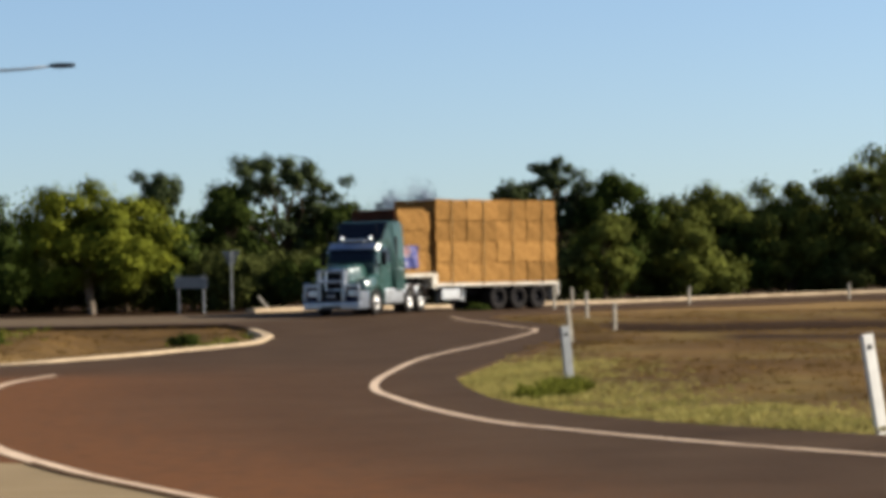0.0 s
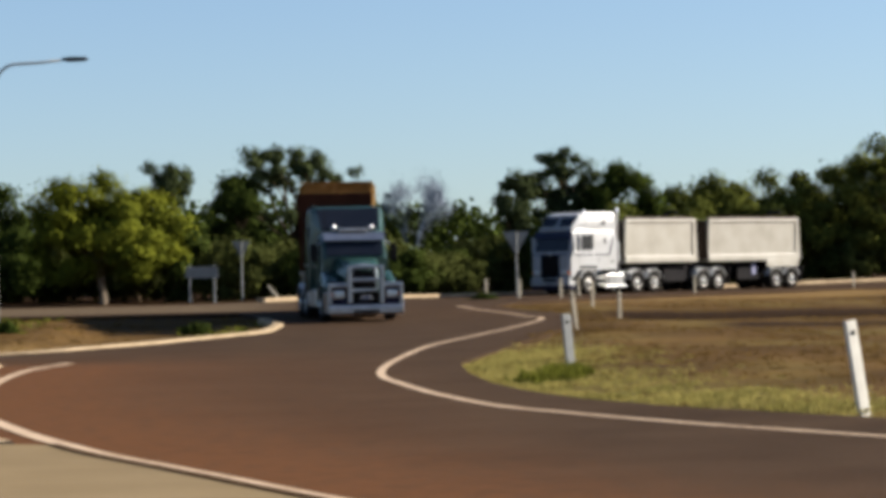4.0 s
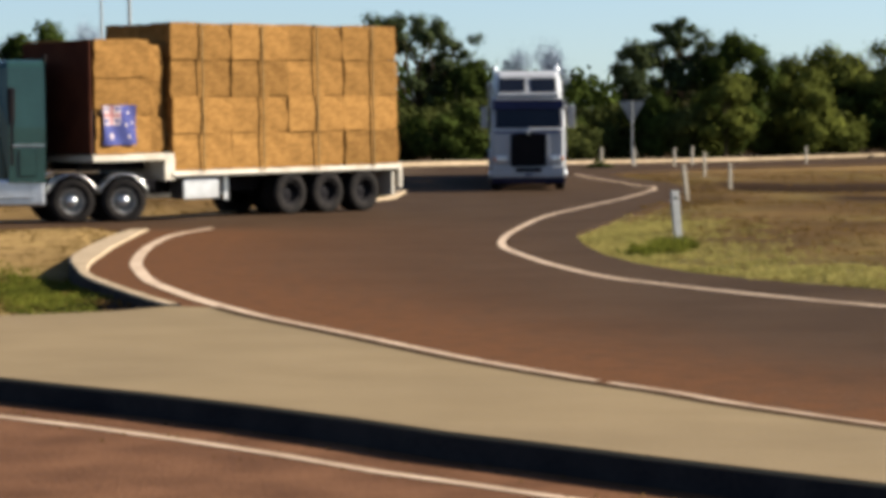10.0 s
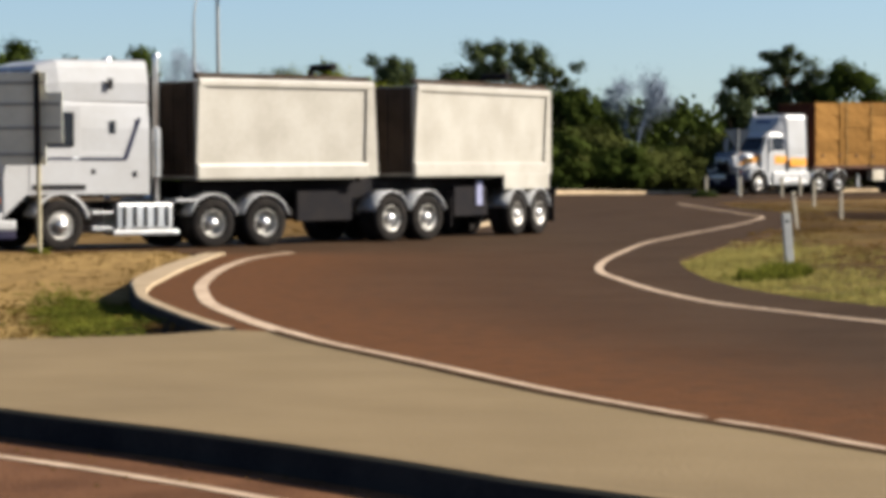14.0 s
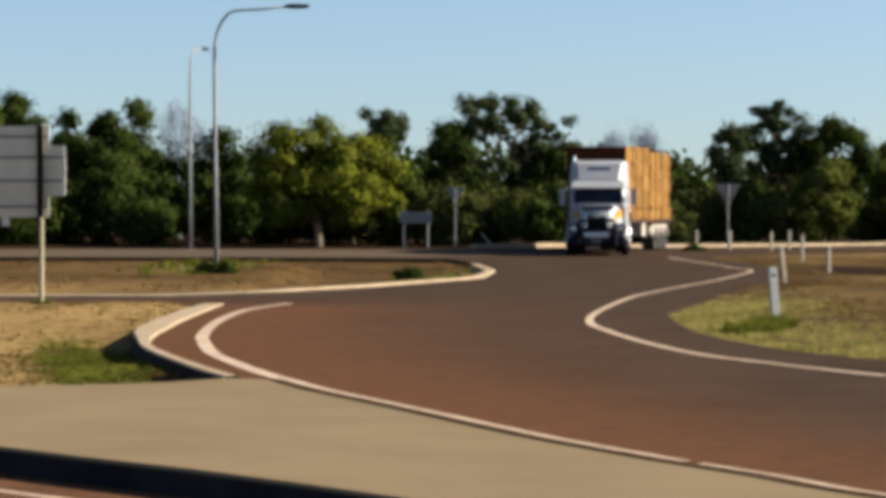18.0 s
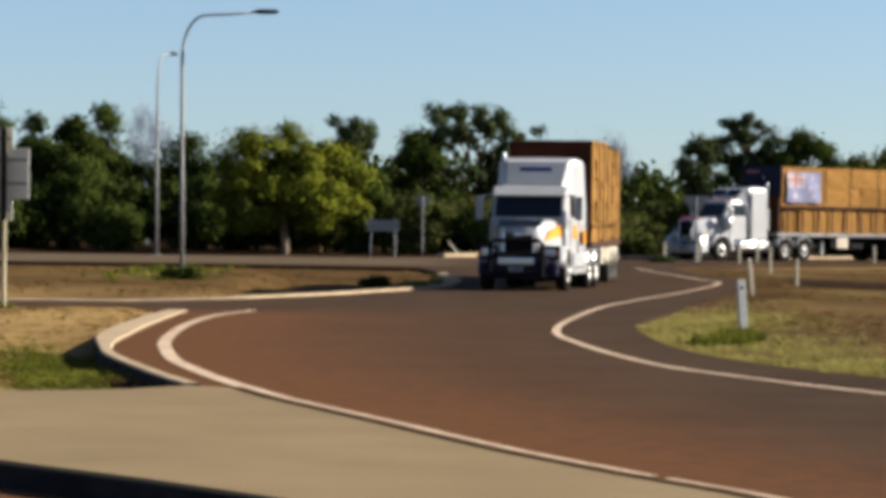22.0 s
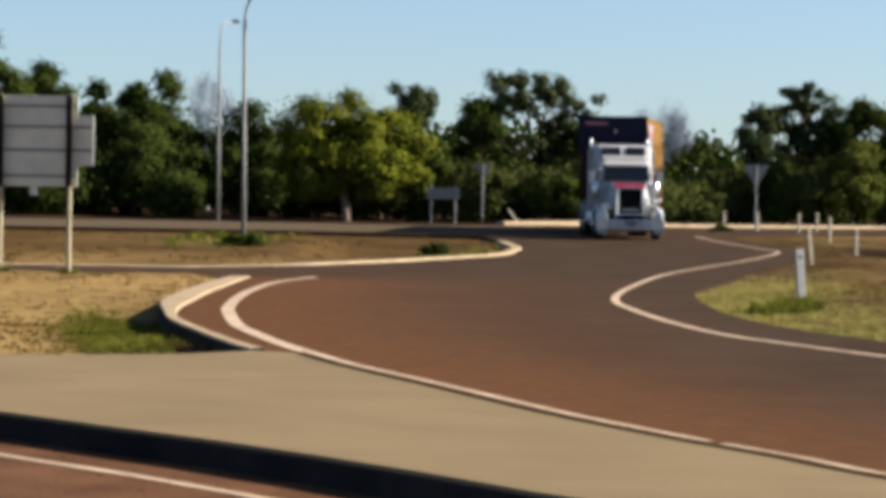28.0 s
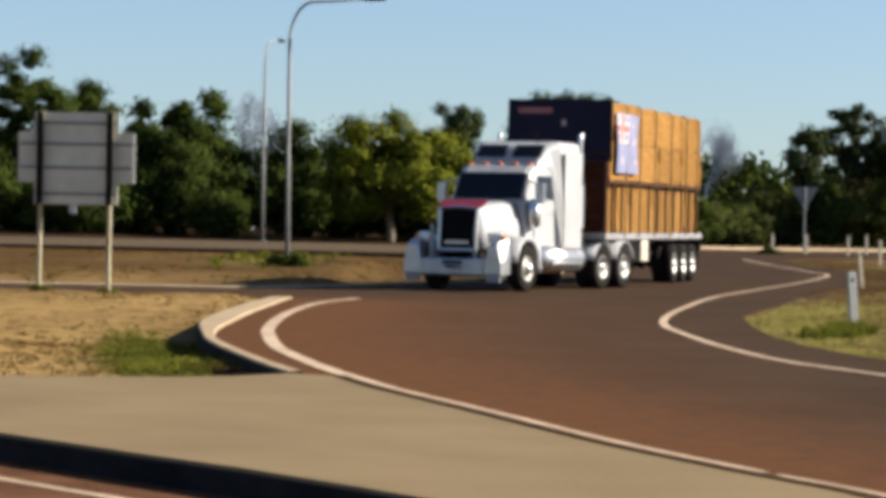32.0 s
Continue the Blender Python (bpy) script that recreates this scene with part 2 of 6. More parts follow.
def strip(name, line, wide, lift, mat, level=None, thick=0.0, side=0.0, face=None):
    """A painted line or a kerb along a plan line; thick gives it a body that goes down that far."""
    level = level or height
    bm = bmesh.new()
    rows = []
    for i, p in enumerate(line):
        d = (line[min(i + 1, len(line) - 1)] - line[max(i - 1, 0)]).normalized()
        q = Vector((-d.y, d.x))
        z = level(p.x, p.y) + lift
        width = wide(p.x, p.y) if callable(wide) else wide
        prof = [(-0.5, 0.0), (0.5, 0.0)] if not thick else [(-0.5, -thick), (-0.5, -0.025), (-0.4, 0.0), (0.4, 0.0), (0.5, -0.03), (0.5, -thick)]
        rows.append([bm.verts.new((p.x + q.x * (a * width + side), p.y + q.y * (a * width + side), z + b)) for a, b in prof])
    for r, s in zip(rows, rows[1:]):
        for k in range(len(r) - 1):
            bm.faces.new((r[k], s[k], s[k + 1], r[k + 1]))
    if thick:
        bm.faces.new(rows[0])
        bm.faces.new(rows[-1])
    bmesh.ops.recalc_face_normals(bm, faces=bm.faces)
    if not thick:
        bmesh.ops.reverse_faces(bm, faces=[f for f in bm.faces if f.normal.z < 0])
    # steep faces take the second material, which carries the painted shade
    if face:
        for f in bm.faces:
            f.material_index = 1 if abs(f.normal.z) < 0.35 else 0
    ob = part(name, bm, mat, None)
    if face:
        ob.data.materials.append(face)
    return ob


# ---- ground, roads, kerbs ----
def spread(points):
    out = []
    for a, b, n in points:
        out += [a + (b - a) * k / n for k in range(n)]
    return out + [points[-1][1]]


gx = spread([(-900, -90, 14), (-90, -24, 22), (-24, 40, 80), (40, 120, 26), (120, 1200, 14)])
gy = spread([(-60, 0, 8), (0, 140, 170), (140, 220, 20), (220, 2600, 14)])
NEAR_LINE = [(-3.15, 51.6), (-3.6, 48.9), (-3.77, 46.4), (-3.77, 42.0), (-3.56, 37.4), (-3.31, 34.85), (-2.95, 32.1), (-2.47, 29.75), (-1.99, 27.7), (-1.24, 25.0), (-0.63, 23.25), (-0.10, 21.75), (0.57, 19.8), (0.965, 18.75), (1.64, 17.2), (2.13, 16.2), (2.62, 15.05), (4.3, 11.9), (7.6, 6.0)]
RIGHT_LINE = [(8.5, 99.0), (8.83, 92.9), (9.5, 86.2), (9.86, 83.6), (9.3, 80.2), (7.5, 71.5), (5.35, 62.2), (4.12, 56.3), (3.05, 49.0), (2.57, 45.0), (2.36, 42.2), (2.34, 40.4), (2.42, 38.9), (2.6, 36.1), (2.86, 33.6), (3.22, 31.4), (3.75, 29.8), (4.35, 28.1), (5.55, 25.4), (8.2, 20.3), (13.6, 12)]
FAR_KERB = [(1.0, 88), (1.40, 83.0), (1.25, 80.0), (0.85, 74.5), (0.0, 71.2), (-1.1, 67.7), (-2.35, 63.9), (-4.0, 61.3), (-6.45, 60.6), (-9.3, 60.3), (-20, 60.0), (-60, 61)]
LEFT_KERB = [(-4.60, 50.9), (-4.65, 49.0), (-4.66, 46.0), (-4.62, 42.0), (-4.47, 38.2), (-4.17, 35.2), (-3.83, 33.0), (-3.14, 30.05), (-2.61, 28.0), (-2.28, 26.9)]
NEAR_KERB = [(-14, 30.3), (-8, 23.0), (-2.95, 17.3), (-2.40, 16.68), (-1.60, 15.82), (-0.86, 14.92), (-0.2, 14.05), (0.38, 13.2), (0.9, 12.58), (1.6, 11.7), (5, 7.6), (9, 2.1)]
near_edge = smooth_line(NEAR_LINE, 0.7)
road_outline = [(290, 322), (118, 204), (57, 157), (42, 149), (29.8, 141.2), (19.8, 133.2), (13.4, 127.5), (7, 120.5), (2, 113.5), (-2, 111), (-12, 112), (-40, 113), (-150, 117), (-150, 105), (-40, 101.5), (-8, 98), (0.2, 96), (0.75, 92)]
road_outline += [tuple(p) for p in smooth_line(FAR_KERB, 0.8)] + [(-60, 51.6), (-20, 51.4), (-12, 51.3), (-7, 51.2), (-5.0, 51.0)]
road_outline += [(p.x + 0.1, p.y) for p in smooth_line(LEFT_KERB, 0.8)] + [tuple(p) for p in near_edge if p.y < 26.6]
right_edge = [(20, 12), (11.5, 20.5), (8.0, 24.8), (6.5, 27.9), (5.25, 30.4), (4.4, 32.8), (3.95, 35.5), (3.75, 38.1), (3.75, 42), (4.0, 46.4), (5.9, 56), (8.9, 70.5), (10.9, 83), (10.9, 88), (9.9, 95), (9.7, 98), (11.2, 102.5), (14.5, 107), (19, 111.5), (26, 118.5), (35, 127.5), (47.5, 138.8), (63, 147.3), (124, 193), (300, 312)]
road_outline += right_edge
road = tagged(surface("road", road_outline, 0.0, M_ROAD, 1.6), "dark red-brown worn asphalt road", "road")


def seg_dist(x, y, line):
    best = 1e9
    for a, b in zip(line, line[1:]):
        ax, ay, dx, dy = a[0], a[1], b[0] - a[0], b[1] - a[1]
        t = max(0.0, min(1.0, ((x - ax) * dx + (y - ay) * dy) / (dx * dx + dy * dy)))
        best = min(best, math.hypot(x - ax - t * dx, y - ay - t * dy))
    return best


def soil_or_bed(x, y):
    """Soil beside the roads, and their bed under them."""
    if -70 < x < 70 and 10 < y < 130:
        if inside((x, y), road_outline):
            return height(x, y) - (0.40 if x < -1.5 and 25.5 < y < 44 else 0.14)
        if -9 < x < -1.5 and 25.5 < y < 50.6:
            k = max(ease(seg_dist(x, y, LEFT_KERB), 0.9, 3.5), ease(y, 36, 41))
            return (height(x, y) - 0.36) * (1 - k) + soil(x, y) * k
        if -40 < x < -4.4 and 48 < y < 52:
            k = ease(seg_dist(x, y, road_outline), 0.0, 0.5)
            return (height(x, y) - 0.14) * (1 - k) + soil(x, y) * k
        k = ease(seg_dist(x, y, road_outline), 0.0, 1.4)
        return (height(x, y) - 0.14) * (1 - k) + soil(x, y) * k
    return min(soil(x, y), height(x, y) - 0.1)


bm = bmesh.new()
grid = [[bm.verts.new((x, y, soil_or_bed(x, y))) for x in gx] for y in gy]
for j in range(len(gy) - 1):
    for i in range(len(gx) - 1):
        bm.faces.new((grid[j][i], grid[j][i + 1], grid[j + 1][i + 1], grid[j + 1][i]))
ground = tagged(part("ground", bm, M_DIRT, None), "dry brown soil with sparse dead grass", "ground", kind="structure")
dust = ground.data.attributes.new("dust", "FLOAT", "POINT")
for v, d in zip(ground.data.vertices, dust.data):
    x, y = v.co.x, v.co.y
    k = (1 - ease(x, -4, -2)) * ease(y, 18, 24) * (1 - ease(y, 50, 54)) + 0.62 * (1 - ease(x, -6, 2)) * ease(y, 58, 62) * (1 - ease(y, 65, 80)) + 0.5 * ease(x, 8, 14) * ease(y, 96, 110) * (1 - ease(y, 124, 132))
    d.value = max(0.0, min(1.0, k * (0.86 + 0.5 * noise.noise((x * 0.5, y * 0.16, 19))) + 0.22 * noise.noise((x * 0.2, y * 0.08, 9))))


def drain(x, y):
    """The bare far side of the drain in the verge, its shade painted dark, and a second cut nearer by."""
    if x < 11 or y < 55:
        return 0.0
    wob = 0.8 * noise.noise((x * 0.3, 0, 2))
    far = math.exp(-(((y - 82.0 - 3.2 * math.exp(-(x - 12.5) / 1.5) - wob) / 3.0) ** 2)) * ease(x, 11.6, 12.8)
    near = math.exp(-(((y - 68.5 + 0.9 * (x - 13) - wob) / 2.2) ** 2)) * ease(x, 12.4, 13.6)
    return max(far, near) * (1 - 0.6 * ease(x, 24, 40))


ground_shade = ground.data.attributes.new("ground_shade", "FLOAT", "POINT")
for v, d in zip(ground.data.vertices, ground_shade.data):
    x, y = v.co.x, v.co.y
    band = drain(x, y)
    # the shade under the trees, painted on the ground
    tree_shade = 0.95 * ease(y - 0.8 * max(0.0, x - 4), 113.2, 116)
    d.value = min(1.6, max(1.8 * band, 1.4 * tree_shade))


turf = ground.data.attributes.new("turf", "FLOAT", "POINT")
for v, d in zip(ground.data.vertices, turf.data):
    x, y = v.co.x, v.co.y
    k = 0.0
    if 3 < x < 40 and 20 < y < 100:
        # a green fringe along the shoulder, thin patches behind it
        e = seg_dist(x, y, right_edge)
        k = 1.25 * math.exp(-((e / 1.7) ** 2)) * (1 - ease(y, 46, 58)) * (0.8 + 0.5 * noise.noise((x * 0.9, y * 0.45, 1)))
        k = max(k, 0.03 + 0.42 * noise.noise((x * 0.45, y * 0.16, 21)))
    if -9 < x < -3.3 and 25 < y < 42:
        k = 1.1 * math.exp(-(((x + 4.2 + (y - 31) * 0.19) / 0.6) ** 2) - ((y - 34) / 4.5) ** 2)
    if -12 < x < 1.5 and 66 < y < 96:
        k = max(k, 0.9 * math.exp(-((x - 0.1) ** 2 * 0.6 + ((y - 77) / 6) ** 2)) + 0.7 * math.exp(-((x + 8.6) ** 2 * 0.5 + ((y - 88) / 5) ** 2)))
    d.value = max(0.0, min(1.3, k))


def pave_level(x, y):
    a, b = seg_dist(x, y, NEAR_LINE), seg_dist(x, y, NEAR_KERB)
    return 0.015 + 0.085 * a / (a + b + 1e-6)


kerb_line = smooth_line(NEAR_KERB, 0.7)
dust = road.data.attributes.new("dust", "FLOAT", "POINT")
for v, d in zip(road.data.vertices, dust.data):
    x, y = v.co.x, v.co.y
    a = seg_dist(x, y, NEAR_LINE[1:])
    d.value = 0.95 * math.exp(-((a / 2.3) ** 2)) * (1 - ease(y, 50, 60)) + 0.30 * (1 - ease(y, 46, 62)) * (1 - ease(x, 0.5, 4)) + 0.1
# the far road's grazing sheen is painted on as a paler colour
grazing_sheen = road.data.attributes.new("grazing_sheen", "FLOAT", "POINT")
for v, d in zip(road.data.vertices, grazing_sheen.data):
    x, y = v.co.x, v.co.y
    d.value = ease(y, 98, 101) * (1 - ease(x, -1, 4)) * (0.85 + 0.5 * noise.noise((x * 0.1, y * 0.6, 15)))
pave_outline = [(-2.3, 26.6)] + [(p.x - 0.05, p.y - 0.02) for p in near_edge if p.y < 26.6] + [tuple(p) for p in reversed(kerb_line)] + [(-13.5, 31.5), (-9, 25.2), (-6, 24.5), (-4.3, 24.92), (-3.77, 25.13), (-3.25, 25.43), (-2.83, 25.78)]
pavement = tagged(surface("pavement", pave_outline, 0, M_PAVE, 1.2, pave_level), "pale tan concrete paved traffic island", "pavement")
stain = pavement.data.attributes.new("stain", "FLOAT", "POINT")
for v, d in zip(pavement.data.vertices, stain.data):
    # faint dark patches where water lies and tyres cross
    d.value = max(0.0, min(0.8, 0.12 + 0.75 * noise.noise((v.co.x * 0.55, v.co.y * 0.3, 33))))
near_road_outline = [tuple(p) for p in kerb_line] + [(12, -4), (-8, -6), (-26, 14), (-18, 30)]
near_road = tagged(surface("near_road", near_road_outline, 0, M_ROADRED, 2.0, lambda x, y: -0.08), "red-brown coarse asphalt road", "road")
near_paint = smooth_line(NEAR_LINE, 0.08)
for line, wide in (([p for p in near_paint if p.y > 17.22], 0.19), ([p for p in near_paint if p.y < 17.18], 0.19), (smooth_line(RIGHT_LINE, 0.5), 0.14)):
    tagged(strip("edge_line", line, wide, 0.008, M_LINE), "worn white painted edge line", "road marking", kind="structure")
# flat brown strip that stands for the shadow under the painted edge's lip
tagged(strip("joint", [p for p in near_paint if 13 < p.y < 26.4], 0.11, 0.03, M_LIPSHADE, side=-0.155), "dark strip painted as the shadow of the edge's lip", "joint", kind="structure")
near_line2 = [Vector((p.x - 0.75 * 0.66, p.y - 0.75 * 0.75)) for p in kerb_line]
tagged(strip("edge_line", near_line2, 0.1, 0.006, M_LINE, lambda x, y: -0.08), "worn white painted edge line", "road marking", kind="structure")
tagged(strip("kerb", smooth_line(FAR_KERB, 0.8), 0.35, 0.06, M_KERB, thick=0.3), "pale concrete kerb", "kerb", kind="structure")
tagged(strip("kerb", smooth_line(LEFT_KERB, 0.5), lambda x, y: 0.17 + 0.36 * ease(y, 34.5, 40) - 0.1 * ease(y, 47, 51), 0.03, M_KERB, thick=0.5, face=M_KERBSHADE), "pale concrete kerb, its outer face darkened as shade", "kerb", kind="structure")
tagged(strip("kerb", kerb_line, 0.16, 0.103, M_PAVE, lambda x, y: 0, thick=0.35, face=M_KERBSHADE), "concrete kerb, its face darkened as shade", "kerb", kind="structure")

far_side = smooth_line([(57, 157), (42, 149), (29.8, 141.2), (19.8, 133.2), (13.4, 127.5), (7, 120.5), (3.6, 115.9), (1.2, 113.0)], 1.5)
tagged(strip("kerb", far_side, 0.5, 0.17, M_KERB, thick=0.35), "pale concrete kerb along the far road", "kerb", kind="structure")

# loose stones in the gutter under the near kerb
gg = np.random.RandomState(31)
verts, faces = [], []
for _ in range(1100):
    p = kerb_line[gg.randint(len(kerb_line))]
    off = 0.16 + abs(gg.normal()) * 0.22
    x, y = p.x - 0.66 * off + gg.normal() * 0.35, p.y - 0.75 * off - gg.normal() * 0.3
    r = gg.uniform(0.006, 0.018)
    n = len(verts)
    verts += [(x + r * gg.uniform(0.7, 1.2), y, -0.08), (x - r * 0.6, y + r, -0.08), (x - r * 0.6, y - r, -0.08), (x, y, -0.08 + r * gg.uniform(0.8, 1.5))]
    faces += [(n, n + 1, n + 3), (n + 1, n + 2, n + 3), (n + 2, n, n + 3)]
me = bpy.data.meshes.new("gravel")
me.from_pydata(verts, [], faces)
me.materials.append(M_DIRT)
tagged(new("gravel", me), "loose brown gravel in the gutter under the kerb", "gravel", kind="stuff")
# ---- vehicles' way ----
WAY = [(420, 405), (260, 298), (120, 198), (60, 152), (45, 143), (31.6, 137), (21.9, 129.2), (15.6, 123.8), (10.6, 118.6), (7.9, 114.2), (6.9, 109), (6.25, 103), (6.0, 97), (5.92, 92), (5.8, 88), (5.3, 82), (4.5, 77), (3.3, 71.8), (1.95, 67.4), (0.8, 64.6), (-0.6, 62.2), (-2.4, 60.0), (-4.7, 58.1), (-7.5, 57.0), (-12, 56.4), (-20, 56.2), (-60, 56.6), (-260, 60)]
way = smooth_line(WAY, 0.5)
way_s = [0.0]
for a, b in zip(way, way[1:]):
    way_s.append(way_s[-1] + (b - a).length)


def on_way(s, off=0.0):
    xs, ys = [p.x for p in way], [p.y for p in way]
    x, y = np.interp(s, way_s, xs), np.interp(s, way_s, ys)
    dx, dy = np.interp(s + 0.5, way_s, xs) - np.interp(s - 0.5, way_s, xs), np.interp(s + 0.5, way_s, ys) - np.interp(s - 0.5, way_s, ys)
    n = math.hypot(dx, dy)
    x, y = x - off * dy / n, y + off * dx / n
    return Vector((x, y, height(x, y)))


def way_of(x, y):
    """How far along the way the point nearest to this one lies."""
    k = min(range(len(way)), key=lambda i: (way[i].x - x) ** 2 + (way[i].y - y) ** 2)
    return way_s[k]


def rig_pose(a, b):
    """A unit whose front and rear supports are at these places."""
    f = (a - b).normalized()
    l = Vector((-f.y, f.x, 0)).normalized()
    u = f.cross(l)
    return Matrix.Translation(a) @ Matrix((f, l, u)).transposed().to_4x4()


# the steer axle of each truck: seconds, metres along the way, metres to the left of it
RUNS = {
    "one": [(-8, 462, 7.0), (-6, 476, 7.4), (-4, 490, 7.2), (-3, 497, 7.0), (-2, 503.5, 6.0), (-1, 509.5, -0.6), (0, 515.0, -1.4), (1, 519.8, -2.65), (2, 525.0, -3.3), (3, 530.0, -2.7), (4, 534.8, -1.56), (5, 540.7, -0.32), (6, 546.0, 0.6), (7, 552.4, 0.87), (8, 558.5, 0.67), (9, 564.2, 0.12), (10, 570.2, -0.26), (11, 577.0, -0.59)],
    "two": [(2, 472.4, -0.22), (3, 483.3, -0.18), (4, 492.5, -0.02), (5, 500.1, 0.21), (6, 507.4, 0.42), (7, 514.5, 0.25), (8, 522.1, 0.12), (9, 528.6, 0.03), (10, 536.5, 0.18), (11, 544.2, -0.06), (12, 553.6, 0.2), (13, 562.3, 1.0), (13.5, 565.8, 1.7), (14, 569.2, 2.6), (14.5, 573.0, 3.6)],
    "three": [(12.5, 486.7, 0.09), (13.5, 492.9, -0.14), (14.5, 498.7, -0.6), (15.5, 504.1, -1.4), (16.5, 510.0, -0.48), (17.5, 515.3, -0.42), (18.5, 521.8, 0.02), (19.5, 528.5, 0.22), (20.5, 535.9, -0.02), (21.5, 544.1, -0.14), (22.5, 552.1, -0.3), (23.5, 559.2, -0.5), (24, 562.6, -0.25), (24.5, 565.9, 0.7), (25.5, 572.6, 2.6), (26.5, 579.5, 3.3), (27, 582.8, 3.3)],
    "four": [(20.5, 486.2, 0.3), (21.5, 492.6, 0.01), (22.5, 498.7, -0.27), (23.5, 503.7, -0.63), (24.5, 508.0, -0.88), (25.5, 513.3, -1.16), (26.5, 517.8, -1.25), (27.5, 522.8, -0.62), (28.5, 528.6, -0.08), (29.5, 536.2, 0.1), (30.5, 546.3, 0.28), (31, 551.2, 0.36), (31.5, 556.0, 0.85), (32, 561.0, 1.5)],
}


def run_curve(rows):
    """Smooth place along the way and beside it at any time; beyond the rows the truck keeps on rolling."""
    ts, ss, os = (np.array(c, float) for c in zip(*rows))
    m = np.gradient(ss, ts)
    v0, v1 = max(m[0], 6.0), max(m[-1], 6.5)

    def at(t):
        if t <= ts[0]:
            return ss[0] + v0 * (t - ts[0]), float(os[0]) * max(0.0, 1 + (t - ts[0]) / 4)
        if t >= ts[-1]:
            return ss[-1] + v1 * (t - ts[-1]), float(os[-1]) * max(0.0, 1 - (t - ts[-1]) / 4)
        k = int(np.searchsorted(ts, t, side="right")) - 1
        h = ts[k + 1] - ts[k]
        u = (t - ts[k]) / h
        s = (2 * u ** 3 - 3 * u ** 2 + 1) * ss[k] + (u ** 3 - 2 * u ** 2 + u) * h * m[k] + (3 * u ** 2 - 2 * u ** 3) * ss[k + 1] + (u ** 3 - u ** 2) * h * m[k + 1]
        return float(s), float(np.interp(t, ts, os))
    return at


CLOCK = np.arange(-10.0, 40.0, 0.04)


def steered(run):
    """The steer axle's track over the clock."""
    return np.array([on_way(*run(t))[:2] for t in CLOCK])


def towed(front, length, keep=0.5):
    """The track of rear axles towed at that distance: they cut the corner."""
    d = front[0] - front[40]
    p = front[0] + d / (np.linalg.norm(d) + 1e-9) * length
    out = []
    for q in front:
        d = p - q
        p = q + d / np.linalg.norm(d) * length
        out.append(p)
    # keep sets how much of the cut stays, tuned to fit the camera's view
    run = np.concatenate([[0.0], np.cumsum(np.linalg.norm(np.diff(front, axis=0), axis=1) + 1e-6)])
    own = np.stack([np.interp(run - length, run, front[:, k]) for k in (0, 1)], 1)
    own[run < length] = np.array(out)[run < length]
    return keep * np.array(out) + (1 - keep) * own


def hitch(front, rear, back):
    """The track of a hitch that far behind the front support."""
    d = rear - front
    return front + d / np.linalg.norm(d, axis=1)[:, None] * back


def spot(track, t):
    x, y = np.interp(t, CLOCK, track[:, 0]), np.interp(t, CLOCK, track[:, 1])
    return Vector((x, y, height(x, y)))


TIMES = [k * 0.25 for k in range(129)]

# ---- vehicle materials ----
M_RUBBER = material("tyre_rubber", (0.013, 0.012, 0.0115), (0.021, 0.018, 0.016), 0.85, 0, 6, 40, 0.2)
M_DUSTYRUBBER = material("dusty_tyre_rubber", (0.085, 0.080, 0.072), (0.050, 0.047, 0.042), 0.9, 0, 6, 40, 0.2)
M_CHROME = material("polished_alloy", (0.58, 0.58, 0.585), (0.48, 0.475, 0.47), 0.36, 1.0, 3, 30, 0.03)
M_RIM = material("dusty_alloy_wheel", (0.29, 0.275, 0.255), (0.18, 0.17, 0.155), 0.5, 0.55, 3, 30, 0.05)
M_ALLOY = material("brushed_alloy", (0.50, 0.50, 0.50), (0.40, 0.39, 0.38), 0.34, 0.9, 3, 30, 0.05)
M_BAR = material("dull_alloy", (0.34, 0.36, 0.40), (0.26, 0.27, 0.30), 0.30, 0.92, 3, 30, 0.05)
M_GLASS = material("tinted_glass", (0.006, 0.008, 0.014), (0.008, 0.010, 0.016), 0.06, 0, 1, 5, 0.0, gloss=0.22)
M_WHITE = material("white_paint", (0.335, 0.335, 0.34), (0.295, 0.29, 0.285), 0.38, 0, 0.8, 8, 0.0, gloss=0.3)
M_GREEN = material("green_paint", (0.017, 0.047, 0.040), (0.013, 0.036, 0.031), 0.22, 0, 0.8, 8, 0.0, gloss=0.5)
M_ORANGE = material("orange_paint", (0.612, 0.2592, 0.0144), (0.5616, 0.216, 0.0144), 0.3, 0, 1, 8, 0.0)
M_BLUE = material("blue_paint", (0.0144, 0.0324, 0.1224), (0.0108, 0.0216, 0.0864), 0.3, 0, 1, 8, 0.0, gloss=0.15)
M_RED = material("red_paint", (0.20, 0.012, 0.022), (0.16, 0.01, 0.018), 0.3, 0, 1, 8, 0.0)
M_STEEL = material("dark_steel", (0.007, 0.0065, 0.008), (0.012, 0.010, 0.010), 0.7, 0.0, 2, 20, 0.1, gloss=0.05)
M_NAVY = material("dark_navy_paint", (0.009, 0.011, 0.036), (0.007, 0.008, 0.027), 0.3, 0, 1, 8, 0.0, gloss=0.15)
# maroon that stands for shade on the fronts of the hay loads
M_FRONTSHADE = material("dark_maroon_shade", (0.070, 0.024, 0.013), (0.046, 0.016, 0.010), 0.85, 0, 1.2, 14, 0.1)
M_RUSTDARK = material("red_brown_steel", (0.0648, 0.0252, 0.0158), (0.036, 0.0158, 0.0115), 0.7, 0, 2, 20, 0.1)
M_DECK = material("pale_deck_paint", (0.4752, 0.432, 0.36), (0.36, 0.3096, 0.2376), 0.6, 0, 1.5, 20, 0.1)
